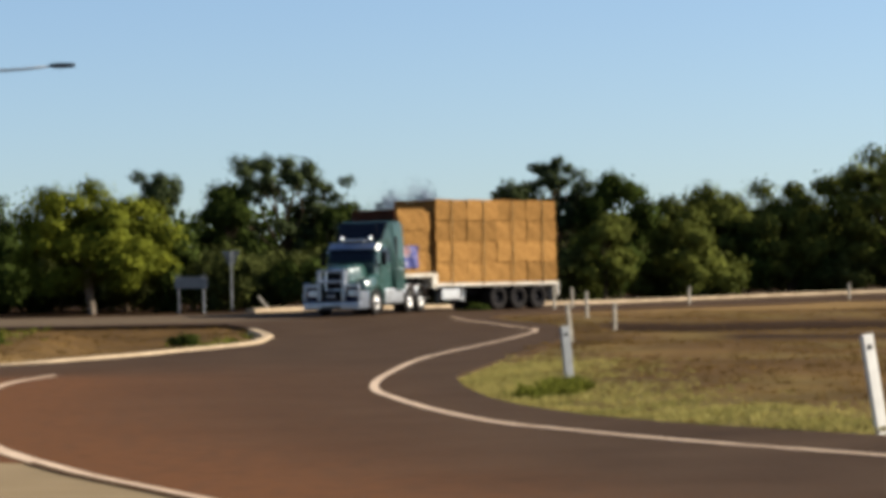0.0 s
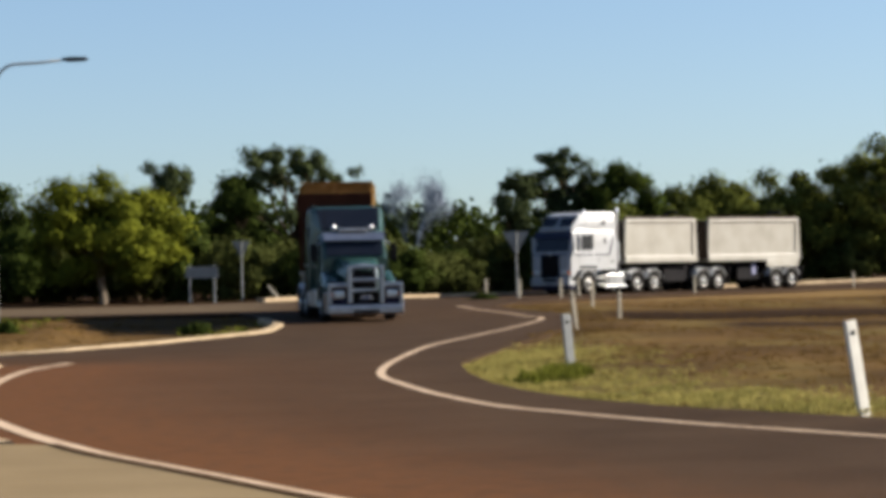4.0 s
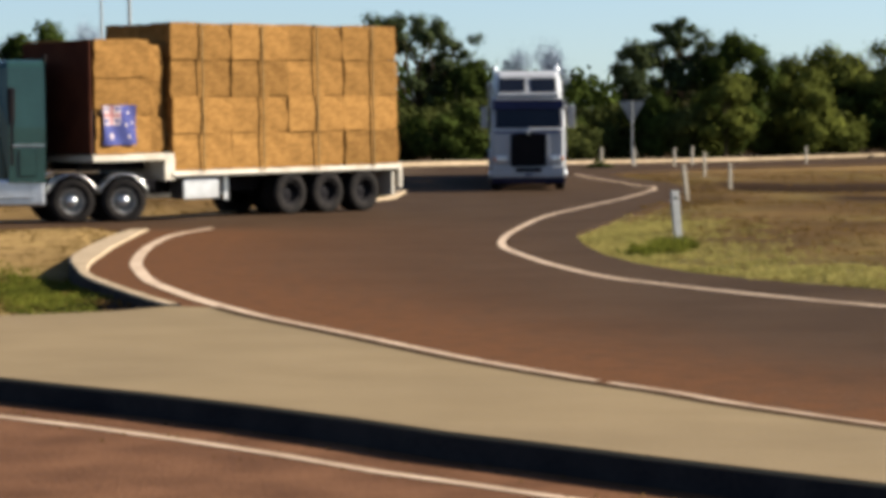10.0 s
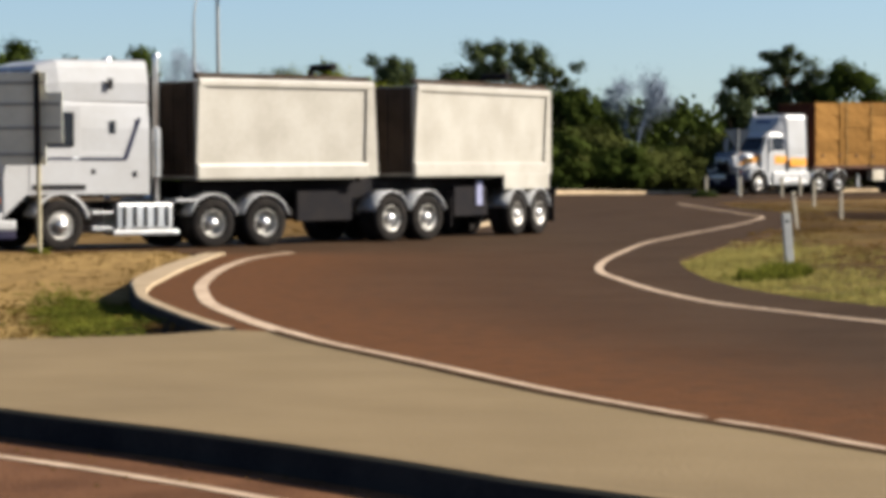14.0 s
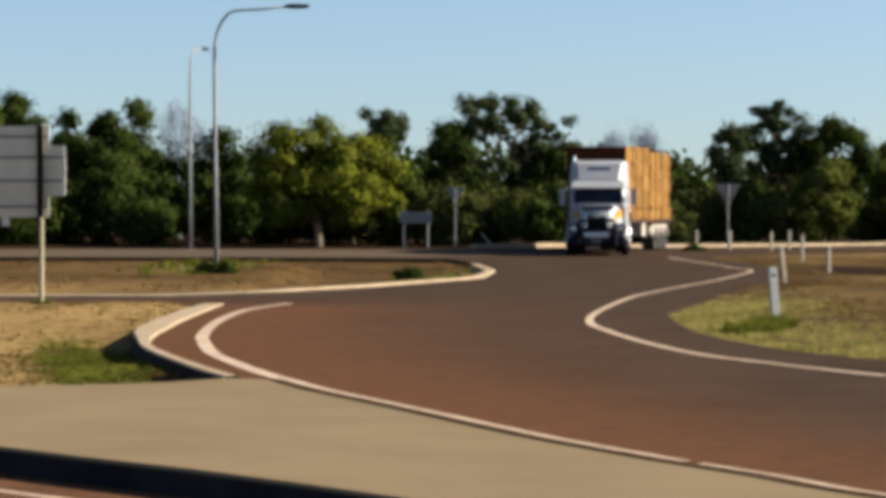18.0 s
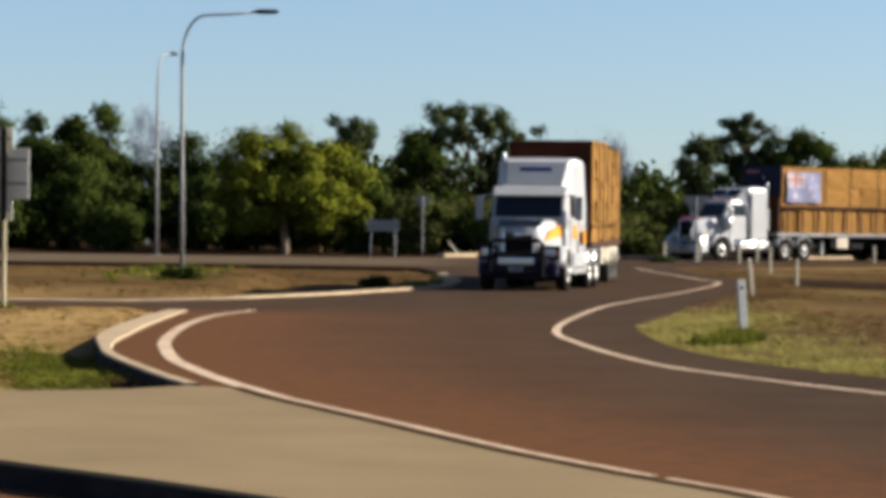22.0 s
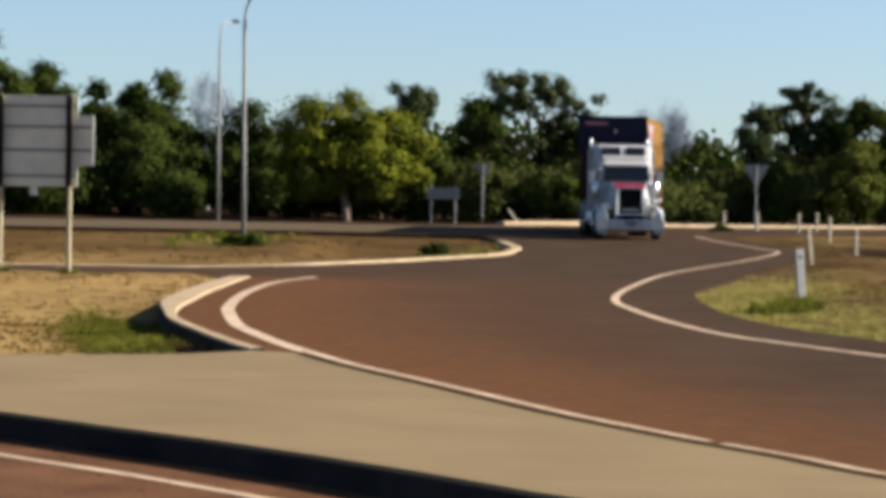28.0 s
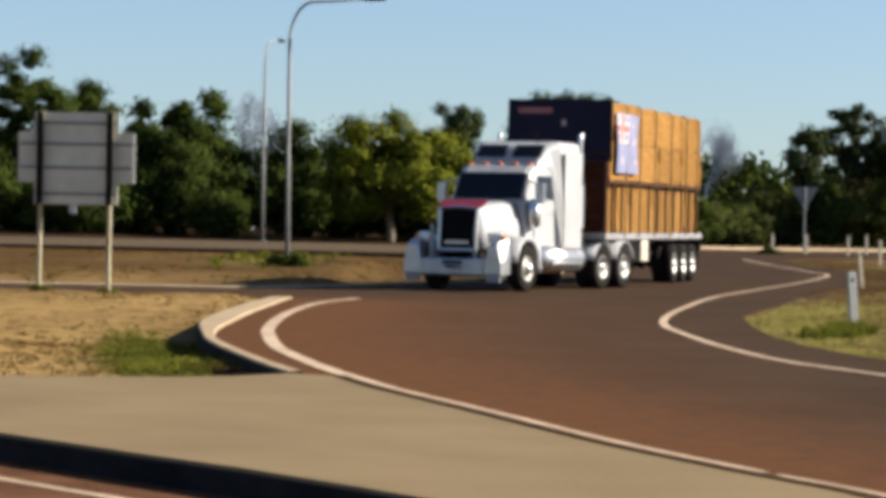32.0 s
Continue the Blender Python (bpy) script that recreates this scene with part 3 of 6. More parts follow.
M_GREYDECK = material("grey_deck_paint", (0.2592, 0.252, 0.2592), (0.1728, 0.1584, 0.1512), 0.6, 0, 1.5, 20, 0.1)
M_TUB = material("dusty_white_tub", (0.325, 0.303, 0.262), (0.258, 0.236, 0.198), 0.45, 0, 0.9, 12, 0.05, gloss=0.3)
M_TUBFRONT = material("grey_tub_front", (0.055, 0.04, 0.03), (0.032, 0.023, 0.017), 0.85, 0, 1.2, 15, 0.1)
M_AMBER = material("amber_lens", (0.70, 0.16, 0.01), (0.6, 0.12, 0.01), 0.2, 0, 5, 20, 0.0)
M_REDLENS = material("red_lens", (0.42, 0.015, 0.012), (0.34, 0.01, 0.01), 0.2, 0, 5, 20, 0.0)
M_LAMP = material("headlamp_lens", (0.75, 0.75, 0.72), (0.65, 0.65, 0.62), 0.1, 0.3, 5, 20, 0.0)
M_TARP = material("dark_navy_sheet", (0.0086, 0.0086, 0.0252), (0.0144, 0.0115, 0.0288), 0.6, 0, 2, 12, 0.3)
M_STRAP = material("strap_webbing", (0.216, 0.144, 0.0576), (0.1584, 0.1008, 0.036), 0.8, 0, 5, 60, 0.1)
M_FLAGBLUE = material("flag_blue", (0.040, 0.045, 0.15), (0.050, 0.060, 0.18), 0.8, 0, 3, 30, 0.2)
M_FLAGPALE = material("flag_pale_blue", (0.20, 0.205, 0.30), (0.16, 0.165, 0.25), 0.8, 0, 3, 30, 0.2)
M_FLAGRED = material("flag_red", (0.33, 0.16, 0.155), (0.30, 0.10, 0.10), 0.8, 0, 3, 30, 0.2)
M_FLAGWHITE = material("flag_white", (0.4752, 0.396, 0.3744), (0.4176, 0.3384, 0.324), 0.8, 0, 3, 30, 0.2)


# ---- shape helpers ----
def loft(sections, bm=None, closed=True, cap=True):
    """A skin over sections, each (x, [(y, z), ...]) with equal counts."""
    bm = bm or bmesh.new()
    rows = [[bm.verts.new((x, y, z)) for y, z in ring] for x, ring in sections]
    n = len(rows[0])
    for r, s in zip(rows, rows[1:]):
        for k in range(n if closed else n - 1):
            bm.faces.new((r[k], r[(k + 1) % n], s[(k + 1) % n], s[k]))
    if cap:
        bm.faces.new(rows[0])
        bm.faces.new(rows[-1])
    bmesh.ops.recalc_face_normals(bm, faces=bm.faces)
    return bm


def ring(w, z0, z1, r=0.12, top=None):
    """A rounded body section: half width w at the bottom, top at the top, corners cut by r."""
    t = w if top is None else top
    return [(-w, z0), (-w, z0 + (z1 - z0) * 0.45), (-t, z1 - r), (-t + r * 0.3, z1 - r * 0.3), (-t + r, z1), (t - r, z1), (t - r * 0.3, z1 - r * 0.3), (t, z1 - r), (w, z0 + (z1 - z0) * 0.45), (w, z0)]


def tube(points, r, bm=None, seg=8):
    """A round bar along points."""
    bm = bm or bmesh.new()
    pts = [Vector(p) for p in points]
    rows = []
    for i, p in enumerate(pts):
        d = (pts[min(i + 1, len(pts) - 1)] - pts[max(i - 1, 0)]).normalized()
        a = d.orthogonal().normalized() if i == 0 else (a - d * a.dot(d)).normalized()
        b = d.cross(a)
        rad = r[i] if isinstance(r, (list, tuple)) else r
        rows.append([bm.verts.new(p + (a * math.cos(6.2832 * k / seg) + b * math.sin(6.2832 * k / seg)) * rad) for k in range(seg)])
    for u, v in zip(rows, rows[1:]):
        for k in range(seg):
            bm.faces.new((u[k], u[(k + 1) % seg], v[(k + 1) % seg], v[k]))
    bm.faces.new(list(reversed(rows[0])))
    bm.faces.new(rows[-1])
    return bm


def lathe(profile, seg=22, bm=None):
    """A turned shape about the y axis; profile of (radius, y)."""
    bm = bm or bmesh.new()
    rows = []
    for k in range(seg):
        a = 6.28318 * k / seg
        rows.append([bm.verts.new((r * math.cos(a), y, r * math.sin(a))) for r, y in profile])
    for k in range(seg):
        u, v = rows[k], rows[(k + 1) % seg]
        for i in range(len(profile) - 1):
            bm.faces.new((u[i], v[i], v[i + 1], u[i + 1]))
    for i in (0, len(profile) - 1):
        if profile[i][0] > 0.001:
            bm.faces.new([r[i] for r in rows])
    bmesh.ops.recalc_face_normals(bm, faces=bm.faces)
    return bm


def arch(x, y0, y1, z, r, t=0.05, a0=0.0, a1=180.0, seg=12):
    """A curved mudguard over a wheel."""
    bm = bmesh.new()
    rows = []
    for k in range(seg + 1):
        a = radians(a0 + (a1 - a0) * k / seg)
        c, s = math.cos(a), math.sin(a)
        rows.append([bm.verts.new((x + c * q, y, z + s * q)) for q, y in ((r, y0), (r, y1), (r + t, y1), (r + t, y0))])
    for u, v in zip(rows, rows[1:]):
        for i in range(4):
            bm.faces.new((u[i], u[(i + 1) % 4], v[(i + 1) % 4], v[i]))
    bm.faces.new(rows[0])
    bm.faces.new(rows[-1])
    bmesh.ops.recalc_face_normals(bm, faces=bm.faces)
    return bm


def smooth(ob):
    for p in ob.data.polygons:
        p.use_smooth = True
    return ob


def quad(pts, thick, bm=None):
    """A thin plate with these four corners, thickened along its normal."""
    bm = bm or bmesh.new()
    p = [Vector(q) for q in pts]
    n = (p[1] - p[0]).cross(p[2] - p[0]).normalized() * thick
    a = [bm.verts.new(q) for q in p]
    b = [bm.verts.new(q + n) for q in p]
    bm.faces.new(list(reversed(a)))
    bm.faces.new(b)
    for i in range(len(p)):
        j = (i + 1) % len(p)
        bm.faces.new((a[i], a[j], b[j], b[i]))
    bmesh.ops.recalc_face_normals(bm, faces=bm.faces)
    return bm


# ---- wheels ----
R = 0.52


def mesh_of(name, bm, mat):
    me = bpy.data.meshes.new(name)
    bm.to_mesh(me)
    bm.free()
    me.materials.append(mat)
    for p in me.polygons:
        p.use_smooth = True
    return me


def bolts(bm, r, y, n=10):
    for k in range(n):
        a = 6.28318 * k / n
        box(r * math.cos(a) - 0.02, r * math.cos(a) + 0.02, y, y + 0.03, r * math.sin(a) - 0.02, r * math.sin(a) + 0.02, 0, bm)
    return bm


TYRE_1 = mesh_of("tyre", lathe([(0.29, -0.14), (0.40, -0.15), (0.49, -0.14), (R, -0.11), (R, 0.11), (0.49, 0.14), (0.40, 0.15), (0.29, 0.14), (0.29, -0.14)]), M_RUBBER)
TYRE_2 = mesh_of("tyre", lathe([(0.29, -0.28), (0.40, -0.29), (R, -0.26), (R, -0.04), (0.44, -0.01), (R, 0.02), (R, 0.24), (0.49, 0.27), (0.40, 0.28), (0.29, 0.27), (0.29, -0.28)]), M_RUBBER)
RIM_1 = mesh_of("wheel", bolts(lathe([(0.29, -0.13), (0.295, 0.13), (0.27, 0.145), (0.25, 0.09), (0.20, 0.12), (0.13, 0.14), (0.12, 0.15), (0.0, 0.15)]), 0.165, 0.12), M_RIM)
RIM_2 = mesh_of("wheel", bolts(lathe([(0.29, -0.27), (0.295, 0.26), (0.27, 0.275), (0.25, 0.15), (0.17, 0.12), (0.12, 0.14), (0.0, 0.15)]), 0.20, 0.12), M_RIM)
RIM_3 = mesh_of("wheel", bolts(lathe([(0.29, -0.27), (0.295, 0.26), (0.27, 0.275), (0.25, 0.15), (0.17, 0.12), (0.12, 0.14), (0.0, 0.15)]), 0.20, 0.12), M_STEEL)
HUB_1 = mesh_of("hub_cap", lathe([(0.12, 0.15), (0.115, 0.20), (0.07, 0.23), (0.0, 0.235)], 16), M_CHROME)
HUB_2 = mesh_of("hub_cap", lathe([(0.115, 0.14), (0.11, 0.27), (0.06, 0.29), (0.0, 0.295)], 16), M_CHROME)
TYRE_3 = mesh_of("tyre", lathe([(0.29, -0.28), (0.40, -0.29), (R, -0.26), (R, -0.04), (0.44, -0.01), (R, 0.02), (R, 0.24), (0.49, 0.27), (0.40, 0.28), (0.29, 0.27), (0.29, -0.28)]), M_DUSTYRUBBER)
SPIN = []


def wheel(thing, x, side, dual, rim=None, tyre=None):
    """A wheel with its tyre; it is keyed to roll with its thing."""
    y = (0.93 if dual else 1.06) * side
    w = new("wheel", rim or (RIM_2 if dual else RIM_1))
    w.parent = thing
    t = new("tyre", tyre or (TYRE_2 if dual else TYRE_1))
    t.parent = w
    t["label"] = "grey dusty rubber tyre" if tyre is TYRE_3 else "black rubber tyre"
    if rim is not RIM_3:
        h = new("hub_cap", HUB_2 if dual else HUB_1)
        h.parent = w
        h["label"] = "bright chrome hub"
    w.matrix_basis = pose(x, y, R, 0, 0, 0 if side > 0 else 180)
    SPIN.append((w, thing, x, y, side))


# ---- parts that the prime movers share ----
def mirror_arms(t, x, y, z0, z1, mat=None):
    for s in (1, -1):
        m = part("mirror", box(x - 0.06, x + 0.04, s * y - 0.11, s * y + 0.11, z0, z1, 0.02), mat or M_CHROME, t, "door mirror on a bent arm")
        part("mirror_glass", box(x - 0.068, x - 0.062, s * y - 0.09, s * y + 0.09, z0 + 0.03, z1 - 0.03), M_GLASS, m)
        part("mirror_arm", tube([(x, s * y, z1 - 0.05), (x - 0.05, s * (y - 0.25), z1 + 0.06), (x - 0.15, s * (y - 0.42), z1 - 0.02)], 0.018), M_CHROME, m)


def stack(t, x, y, z0, z1, r=0.07, shield=True):
    p = smooth(part("exhaust_pipe", tube([(x, y, z0), (x, y, z1 - 0.12), (x, y, z1 - 0.05), (x - 0.07, y, z1)], r, None, 12), M_CHROME, t, "chrome exhaust stack"))
    if shield:
        part("heat_shield", tube([(x, y, z0 + 0.5), (x, y, z0 + 1.5)], r + 0.045, None, 12), M_ALLOY, p)


def tank(t, x0, x1, side, z=0.78, r=0.33, mat=None, boxy=False):
    y = side * 0.92
    if boxy:
        p = part("fuel_tank", box(x0, x1, y - 0.30, y + 0.30, z - 0.30, z + 0.30, 0.06), mat or M_CHROME, t, "polished alloy side tank")
        zz, yy = (z - 0.305, z + 0.305), 0.306
    else:
        bm = bmesh.new()
        bmesh.ops.create_cone(bm, segments=20, radius1=r, radius2=r, depth=x1 - x0, cap_ends=True, matrix=pose((x0 + x1) / 2, y, z, 0, 90, 0))
        p = smooth(part("fuel_tank", bm, mat or M_CHROME, t, "polished alloy fuel tank"))
        yy = r + 0.006
    for k in (0.2, 0.8):
        x = x0 + (x1 - x0) * k
        bm = bmesh.new()
        if boxy:
            box(x - 0.03, x + 0.03, y - yy, y + yy, z - yy, z + yy, 0.05, bm)
        else:
            bmesh.ops.create_cone(bm, segments=20, radius1=yy, radius2=yy, depth=0.06, cap_ends=True, matrix=pose(x, y, z, 0, 90, 0))
        part("tank_strap", bm, M_ALLOY, p)
    part("step", box(x0 + 0.25, x1 - 0.25, y + side * (yy - 0.01) - 0.05, y + side * (yy - 0.01) + 0.05, z - 0.12, z - 0.07, 0.01), M_ALLOY, p)
    return p


def chassis(t, x0, x1, z0=0.75, z1=1.0, mat=None):
    bm = bmesh.new()
    for s in (1, -1):
        box(x0, x1, s * 0.43 - 0.05, s * 0.43 + 0.05, z0, z1, 0, bm)
    x = x1 - 0.4
    while x > x0:
        box(x - 0.05, x + 0.05, -0.4, 0.4, z0 + 0.05, z1 - 0.05, 0, bm)
        x -= 1.3
    part("chassis", bm, mat or M_STEEL, t, "dark steel chassis rails")


def axles(t, xs, mat=None):
    for x in xs:
        part("axle", tube([(x, -0.8, R), (x, -0.2, R), (x, 0, R), (x, 0.2, R), (x, 0.8, R)], [0.07, 0.08, 0.2, 0.08, 0.07], None, 10), mat or M_STEEL, t)


def plate(t, x, z, w=0.37):
    p = part("number_plate", box(x, x + 0.012, -w / 2, w / 2, z - 0.06, z + 0.06, 0.004), M_WHITE, t, "pale plate with a dark bar")
    part("plate_bar", box(x + 0.013, x + 0.016, -w / 2 + 0.05, w / 2 - 0.05, z - 0.03, z + 0.03), M_BLUE, p)


def grille(t, x, w, z0, z1, bars=7, frame_mat=None, slope=0.06):
    g = part("grille", quad([(x, -w, z0), (x, w, z0), (x - slope, w, z1), (x - slope, -w, z1)], 0.02), M_STEEL, t, "black radiator grille in a bright surround")
    part("grille_frame", tube([(x + 0.03, -w, z0), (x + 0.03, w, z0), (x - slope + 0.03, w, z1), (x - slope + 0.03, 0, z1 + 0.05), (x - slope + 0.03, -w, z1), (x + 0.03, -w, z0)], 0.045, None, 6), frame_mat or M_CHROME, g)
    for k in range(bars):
        z = z0 + (z1 - z0) * (k + 0.7) / (bars + 0.4)
        part("grille_bar", box(x - 0.005 - slope * k / bars, x + 0.045 - slope * k / bars, -w + 0.04, w - 0.04, z - 0.012, z + 0.012), M_STEEL, g)
    return g


def headlights(t, x, y, z, w=0.3, h=0.17):
    for s in (1, -1):
        p = part("headlight", box(x - 0.12, x + 0.02, s * y - w / 2, s * y + w / 2, z - h / 2, z + h / 2, 0.03), M_CHROME, t, "chrome headlight housing with clear lenses")
        for k in (-0.25, 0.25):
            part("lens", lathe([(0.0, 0.02), (0.05, 0.015), (0.066, 0.0)], 14), M_LAMP, p).matrix_basis = pose(x + 0.022, s * y + k * w, z, 0, 0, -90)
        part("indicator", box(x - 0.1, x + 0.01, s * (y + w / 2 + 0.05) - 0.04, s * (y + w / 2 + 0.05) + 0.04, z - 0.06, z + 0.06, 0.01), M_AMBER, t)


def roof_lights(t, x, z, w, n=5, mat=None):
    for k in range(n):
        y = -w + 2 * w * k / (n - 1)
        part("marker_light", box(x - 0.05, x + 0.05, y - 0.05, y + 0.05, z, z + 0.06, 0.02), mat or M_AMBER, t)


def conventional(label, paint, drives, sleeper_top, sleeper_len, bonnet_top=1.95, visor=None, cab_top=2.95, cx=0.45):
    """A bonneted prime mover; the steer axle is at x = 0, the front is +x."""
    t = tagged(new("prime_mover"), label, "truck")
    back = -2.45 + cx - sleeper_len
    chassis(t, min(drives) - 0.9, 1.0)
    axles(t, (0.0, *drives))
    # bonnet, cab and sleeper skins
    bon = [(1.12, ring(0.50, 0.95, bonnet_top - 0.18, 0.10, 0.46)), (0.9, ring(0.56, 0.95, bonnet_top - 0.06, 0.14, 0.50)), (0.3, ring(0.70, 0.95, bonnet_top, 0.18, 0.62)), (-0.85 + cx, ring(0.88, 0.95, bonnet_top + 0.06, 0.2, 0.78))]
    smooth(part("bonnet", loft(bon), paint, t, "sloping engine bonnet"))
    cab = [(-0.80 + cx, ring(0.96, 0.85, bonnet_top + 0.05, 0.1, 0.93)), (-1.12 + cx, ring(1.0, 0.8, cab_top - 0.18, 0.2, 0.94)), (-1.4 + cx, ring(1.02, 0.8, cab_top, 0.2, 0.95)), (-2.45 + cx, ring(1.02, 0.8, cab_top, 0.2, 0.95))]
    part("cab", loft(cab), paint, t, "painted steel cab")
    zw = bonnet_top + 0.12
    part("windscreen", quad([(-0.80 + cx, -0.84, zw), (-0.80 + cx, 0.84, zw), (-1.09 + cx, 0.82, cab_top - 0.20), (-1.09 + cx, -0.82, cab_top - 0.20)], 0.02), M_GLASS, t, "dark tinted windscreen")
    for s in (1, -1):
        d = part("door", box(-2.25 + cx, -1.15 + cx, s * 1.018 - 0.012, s * 1.018 + 0.012, 1.0, zw - 0.05, 0.02), paint, t, "cab door")
        part("door_handle", box(-2.15 + cx, -2.0 + cx, s * 1.035 - 0.012, s * 1.035 + 0.012, 1.75, 1.79), M_CHROME, d)
        part("side_window", quad([(-2.2 + cx, s * 1.022, zw), (-1.3 + cx, s * 1.022, zw), (-1.42 + cx, s * 0.985, cab_top - 0.25), (-2.2 + cx, s * 0.985, cab_top - 0.25)][::s], 0.015), M_GLASS, t, "dark tinted side window")
        part("cab_step", box(-2.2 + cx, -1.2 + cx, s * 1.0 - 0.15, s * 1.0 + 0.15, 0.50, 0.56, 0.01), M_ALLOY, t)
    if sleeper_top:
        sl = [(-1.75 + cx, ring(0.80, cab_top - 0.1, cab_top + 0.05, 0.03, 0.78)), (-2.15 + cx, ring(0.98, cab_top - 0.3, sleeper_top - 0.12, 0.12, 0.92)), (-2.42 + cx, ring(1.16, 0.95, sleeper_top, 0.16, 1.08)), (back, ring(1.16, 0.95, sleeper_top, 0.16, 1.08))]
        part("sleeper", loft(sl), paint, t, "tall sleeper box behind the cab")
        for s in (1, -1):
            part("sleeper_locker", box(back + 0.2, back + 0.6, s * 1.165 - 0.008, s * 1.165 + 0.008, 1.1, 1.7, 0.02), paint, t)
            part("sleeper_trim", box(back + 0.02, -2.5 + cx, s * 1.168 - 0.006, s * 1.168 + 0.006, 1.78, 1.81), M_CHROME, t)
    if visor:
        part("sun_visor", quad([(-0.90 + cx, -0.9, cab_top - 0.30), (-0.90 + cx, 0.9, cab_top - 0.30), (-1.22 + cx, 0.9, cab_top - 0.05), (-1.22 + cx, -0.9, cab_top - 0.05)], 0.03), visor, t, "sun visor over the windscreen")
    for s in (1, -1):
        f = arch(0.0, s * 0.72, s * 1.22, R + 0.02, 0.62, 0.07, 10, 190)
        smooth(part("fender", f, paint, t, "front mudguard"))
        part("fender_skirt", box(-0.85, -0.64, *sorted((s * 0.72, s * 1.16)), 0.45, 1.02, 0.05), paint, t)
        wheel(t, 0.0, s, False)
        for x in drives:
            wheel(t, x, s, True)
        smooth(part("air_cleaner", tube([(-0.55, s * 1.08, 1.45), (-0.55, s * 1.08, 1.5), (-0.55, s * 1.08, 2.05), (-0.55, s * 1.08, 2.1)], [0.09, 0.15, 0.15, 0.09], None, 14), M_CHROME, t, "chrome air cleaner canister")) if paint is M_WHITE and visor is None else None
    part("turntable", box(drives[0] - 1.2, drives[0] + 0.1, -0.45, 0.45, 1.0, 1.15, 0.04), M_STEEL, t)
    return t


def mudguards(t, xs, mat, r=0.58, y0=0.62, y1=1.22, z=R + 0.02, a0=15, a1=165):
    for x in xs:
        for s in (1, -1):
            smooth(part("mudguard", arch(x, s * y0, s * y1, z, r, 0.03, a0, a1, 10), mat, t))


def bullbar_plate(t, x, mat, h=1.75):
    """A heavy alloy bar: a deep plate, two broad uprights with cross bars, and plate frames round the lamps."""
    b = part("bull_bar", box(x - 0.12, x + 0.06, -1.22, 1.22, 0.26, 0.56, 0.06), mat, t, "polished alloy bull bar")
    part("tow_slot", box(x + 0.055, x + 0.066, -0.42, 0.42, 0.30, 0.40, 0.004), M_STEEL, b, "dark slot in the bar")
    for s in (1, -1):
        part("upright", box(x - 0.08, x + 0.06, s * 0.52 - 0.07, s * 0.52 + 0.07, 0.6, h, 0.03), mat, b)
        part("lamp_surround", box(x - 0.06, x + 0.03, *sorted((s * 0.58, s * 1.2)), 1.12, 1.27, 0.03), mat, b, "alloy bar over the headlight")
        part("lamp_post", box(x - 0.09, x + 0.02, *sorted((s * 1.10, s * 1.21)), 0.6, 1.2, 0.03), mat, b, "alloy post beside the headlight")
        part("lamp_recess", box(x - 0.14, x - 0.09, *sorted((s * 0.6, s * 1.12)), 0.56, 1.14, 0.01), M_TARP, b, "dark recess round the headlight")
        part("side_wing", box(x - 0.86, x - 0.08, s * 1.21 - 0.03, s * 1.21 + 0.03, 0.30, 0.98, 0.03), mat, b)
    for z in (1.36, h - 0.05):
        part("cross_bar", box(x - 0.04, x + 0.05, -0.5, 0.5, z - 0.05, z + 0.05, 0.03), mat, b)
    plate(t, x + 0.065, 0.8)
    return b


def aerial(t, x, y, z0, z1):
    part("aerial", tube([(x, y, z0), (x, y, z1)], 0.012, None, 5), M_STEEL, t)


# ---- loads and trailers ----
BALE_CACHE = {}


def bale_mesh(l, w, h, seed):
    key = (round(l, 2), round(w, 2), round(h, 2), seed % 4)
    if key not in BALE_CACHE:
        bm = box(-l / 2, l / 2, -w / 2, w / 2, -h / 2, h / 2)
        bmesh.ops.subdivide_edges(bm, edges=bm.edges, cuts=3, use_grid_fill=True)
        rnd = random.Random(seed % 4)
        for v in bm.verts:
            c = [abs(v.co.x) / (l / 2), abs(v.co.y) / (w / 2), abs(v.co.z) / (h / 2)]
            n = sum(q > 0.98 for q in c)
            if n >= 2:
                v.co *= 1 - 0.004 * n
            v.co += Vector((rnd.uniform(-1, 1), rnd.uniform(-1, 1), rnd.uniform(-1, 1))) * 0.018
        me = bpy.data.meshes.new("hay_bale")
        bm.to_mesh(me)
        bm.free()
        me.materials.append(M_HAY)
        BALE_CACHE[key] = me
    return BALE_CACHE[key]


BALES = [0]


def bale(load, x0, x1, y0, y1, z0, z1, tilt=0.0):
    BALES[0] += 1
    rnd = random.Random(BALES[0])
    o = new("hay_bale", bale_mesh(x1 - x0, y1 - y0, z1 - z0, BALES[0]))
    o.parent = load
    o.matrix_basis = pose((x0 + x1) / 2 + rnd.uniform(-0.03, 0.03), (y0 + y1) / 2 + rnd.uniform(-0.03, 0.03), (z0 + z1) / 2, rnd.uniform(-0.4, 0.4), tilt + rnd.uniform(-0.3, 0.3), rnd.uniform(-0.5, 0.5))
    return o


def stack_bales(load, x0, x1, z0, z1, nx, nz, ny=2, w=1.2):
    for i in range(nx):
        for k in range(nz):
            for j in range(ny):
                a = -w + 2 * w * j / ny
                bale(load, x0 + (x1 - x0) * i / nx, x0 + (x1 - x0) * (i + 1) / nx, a, a + 2 * w / ny, z0 + (z1 - z0) * k / nz, z0 + (z1 - z0) * (k + 1) / nz)


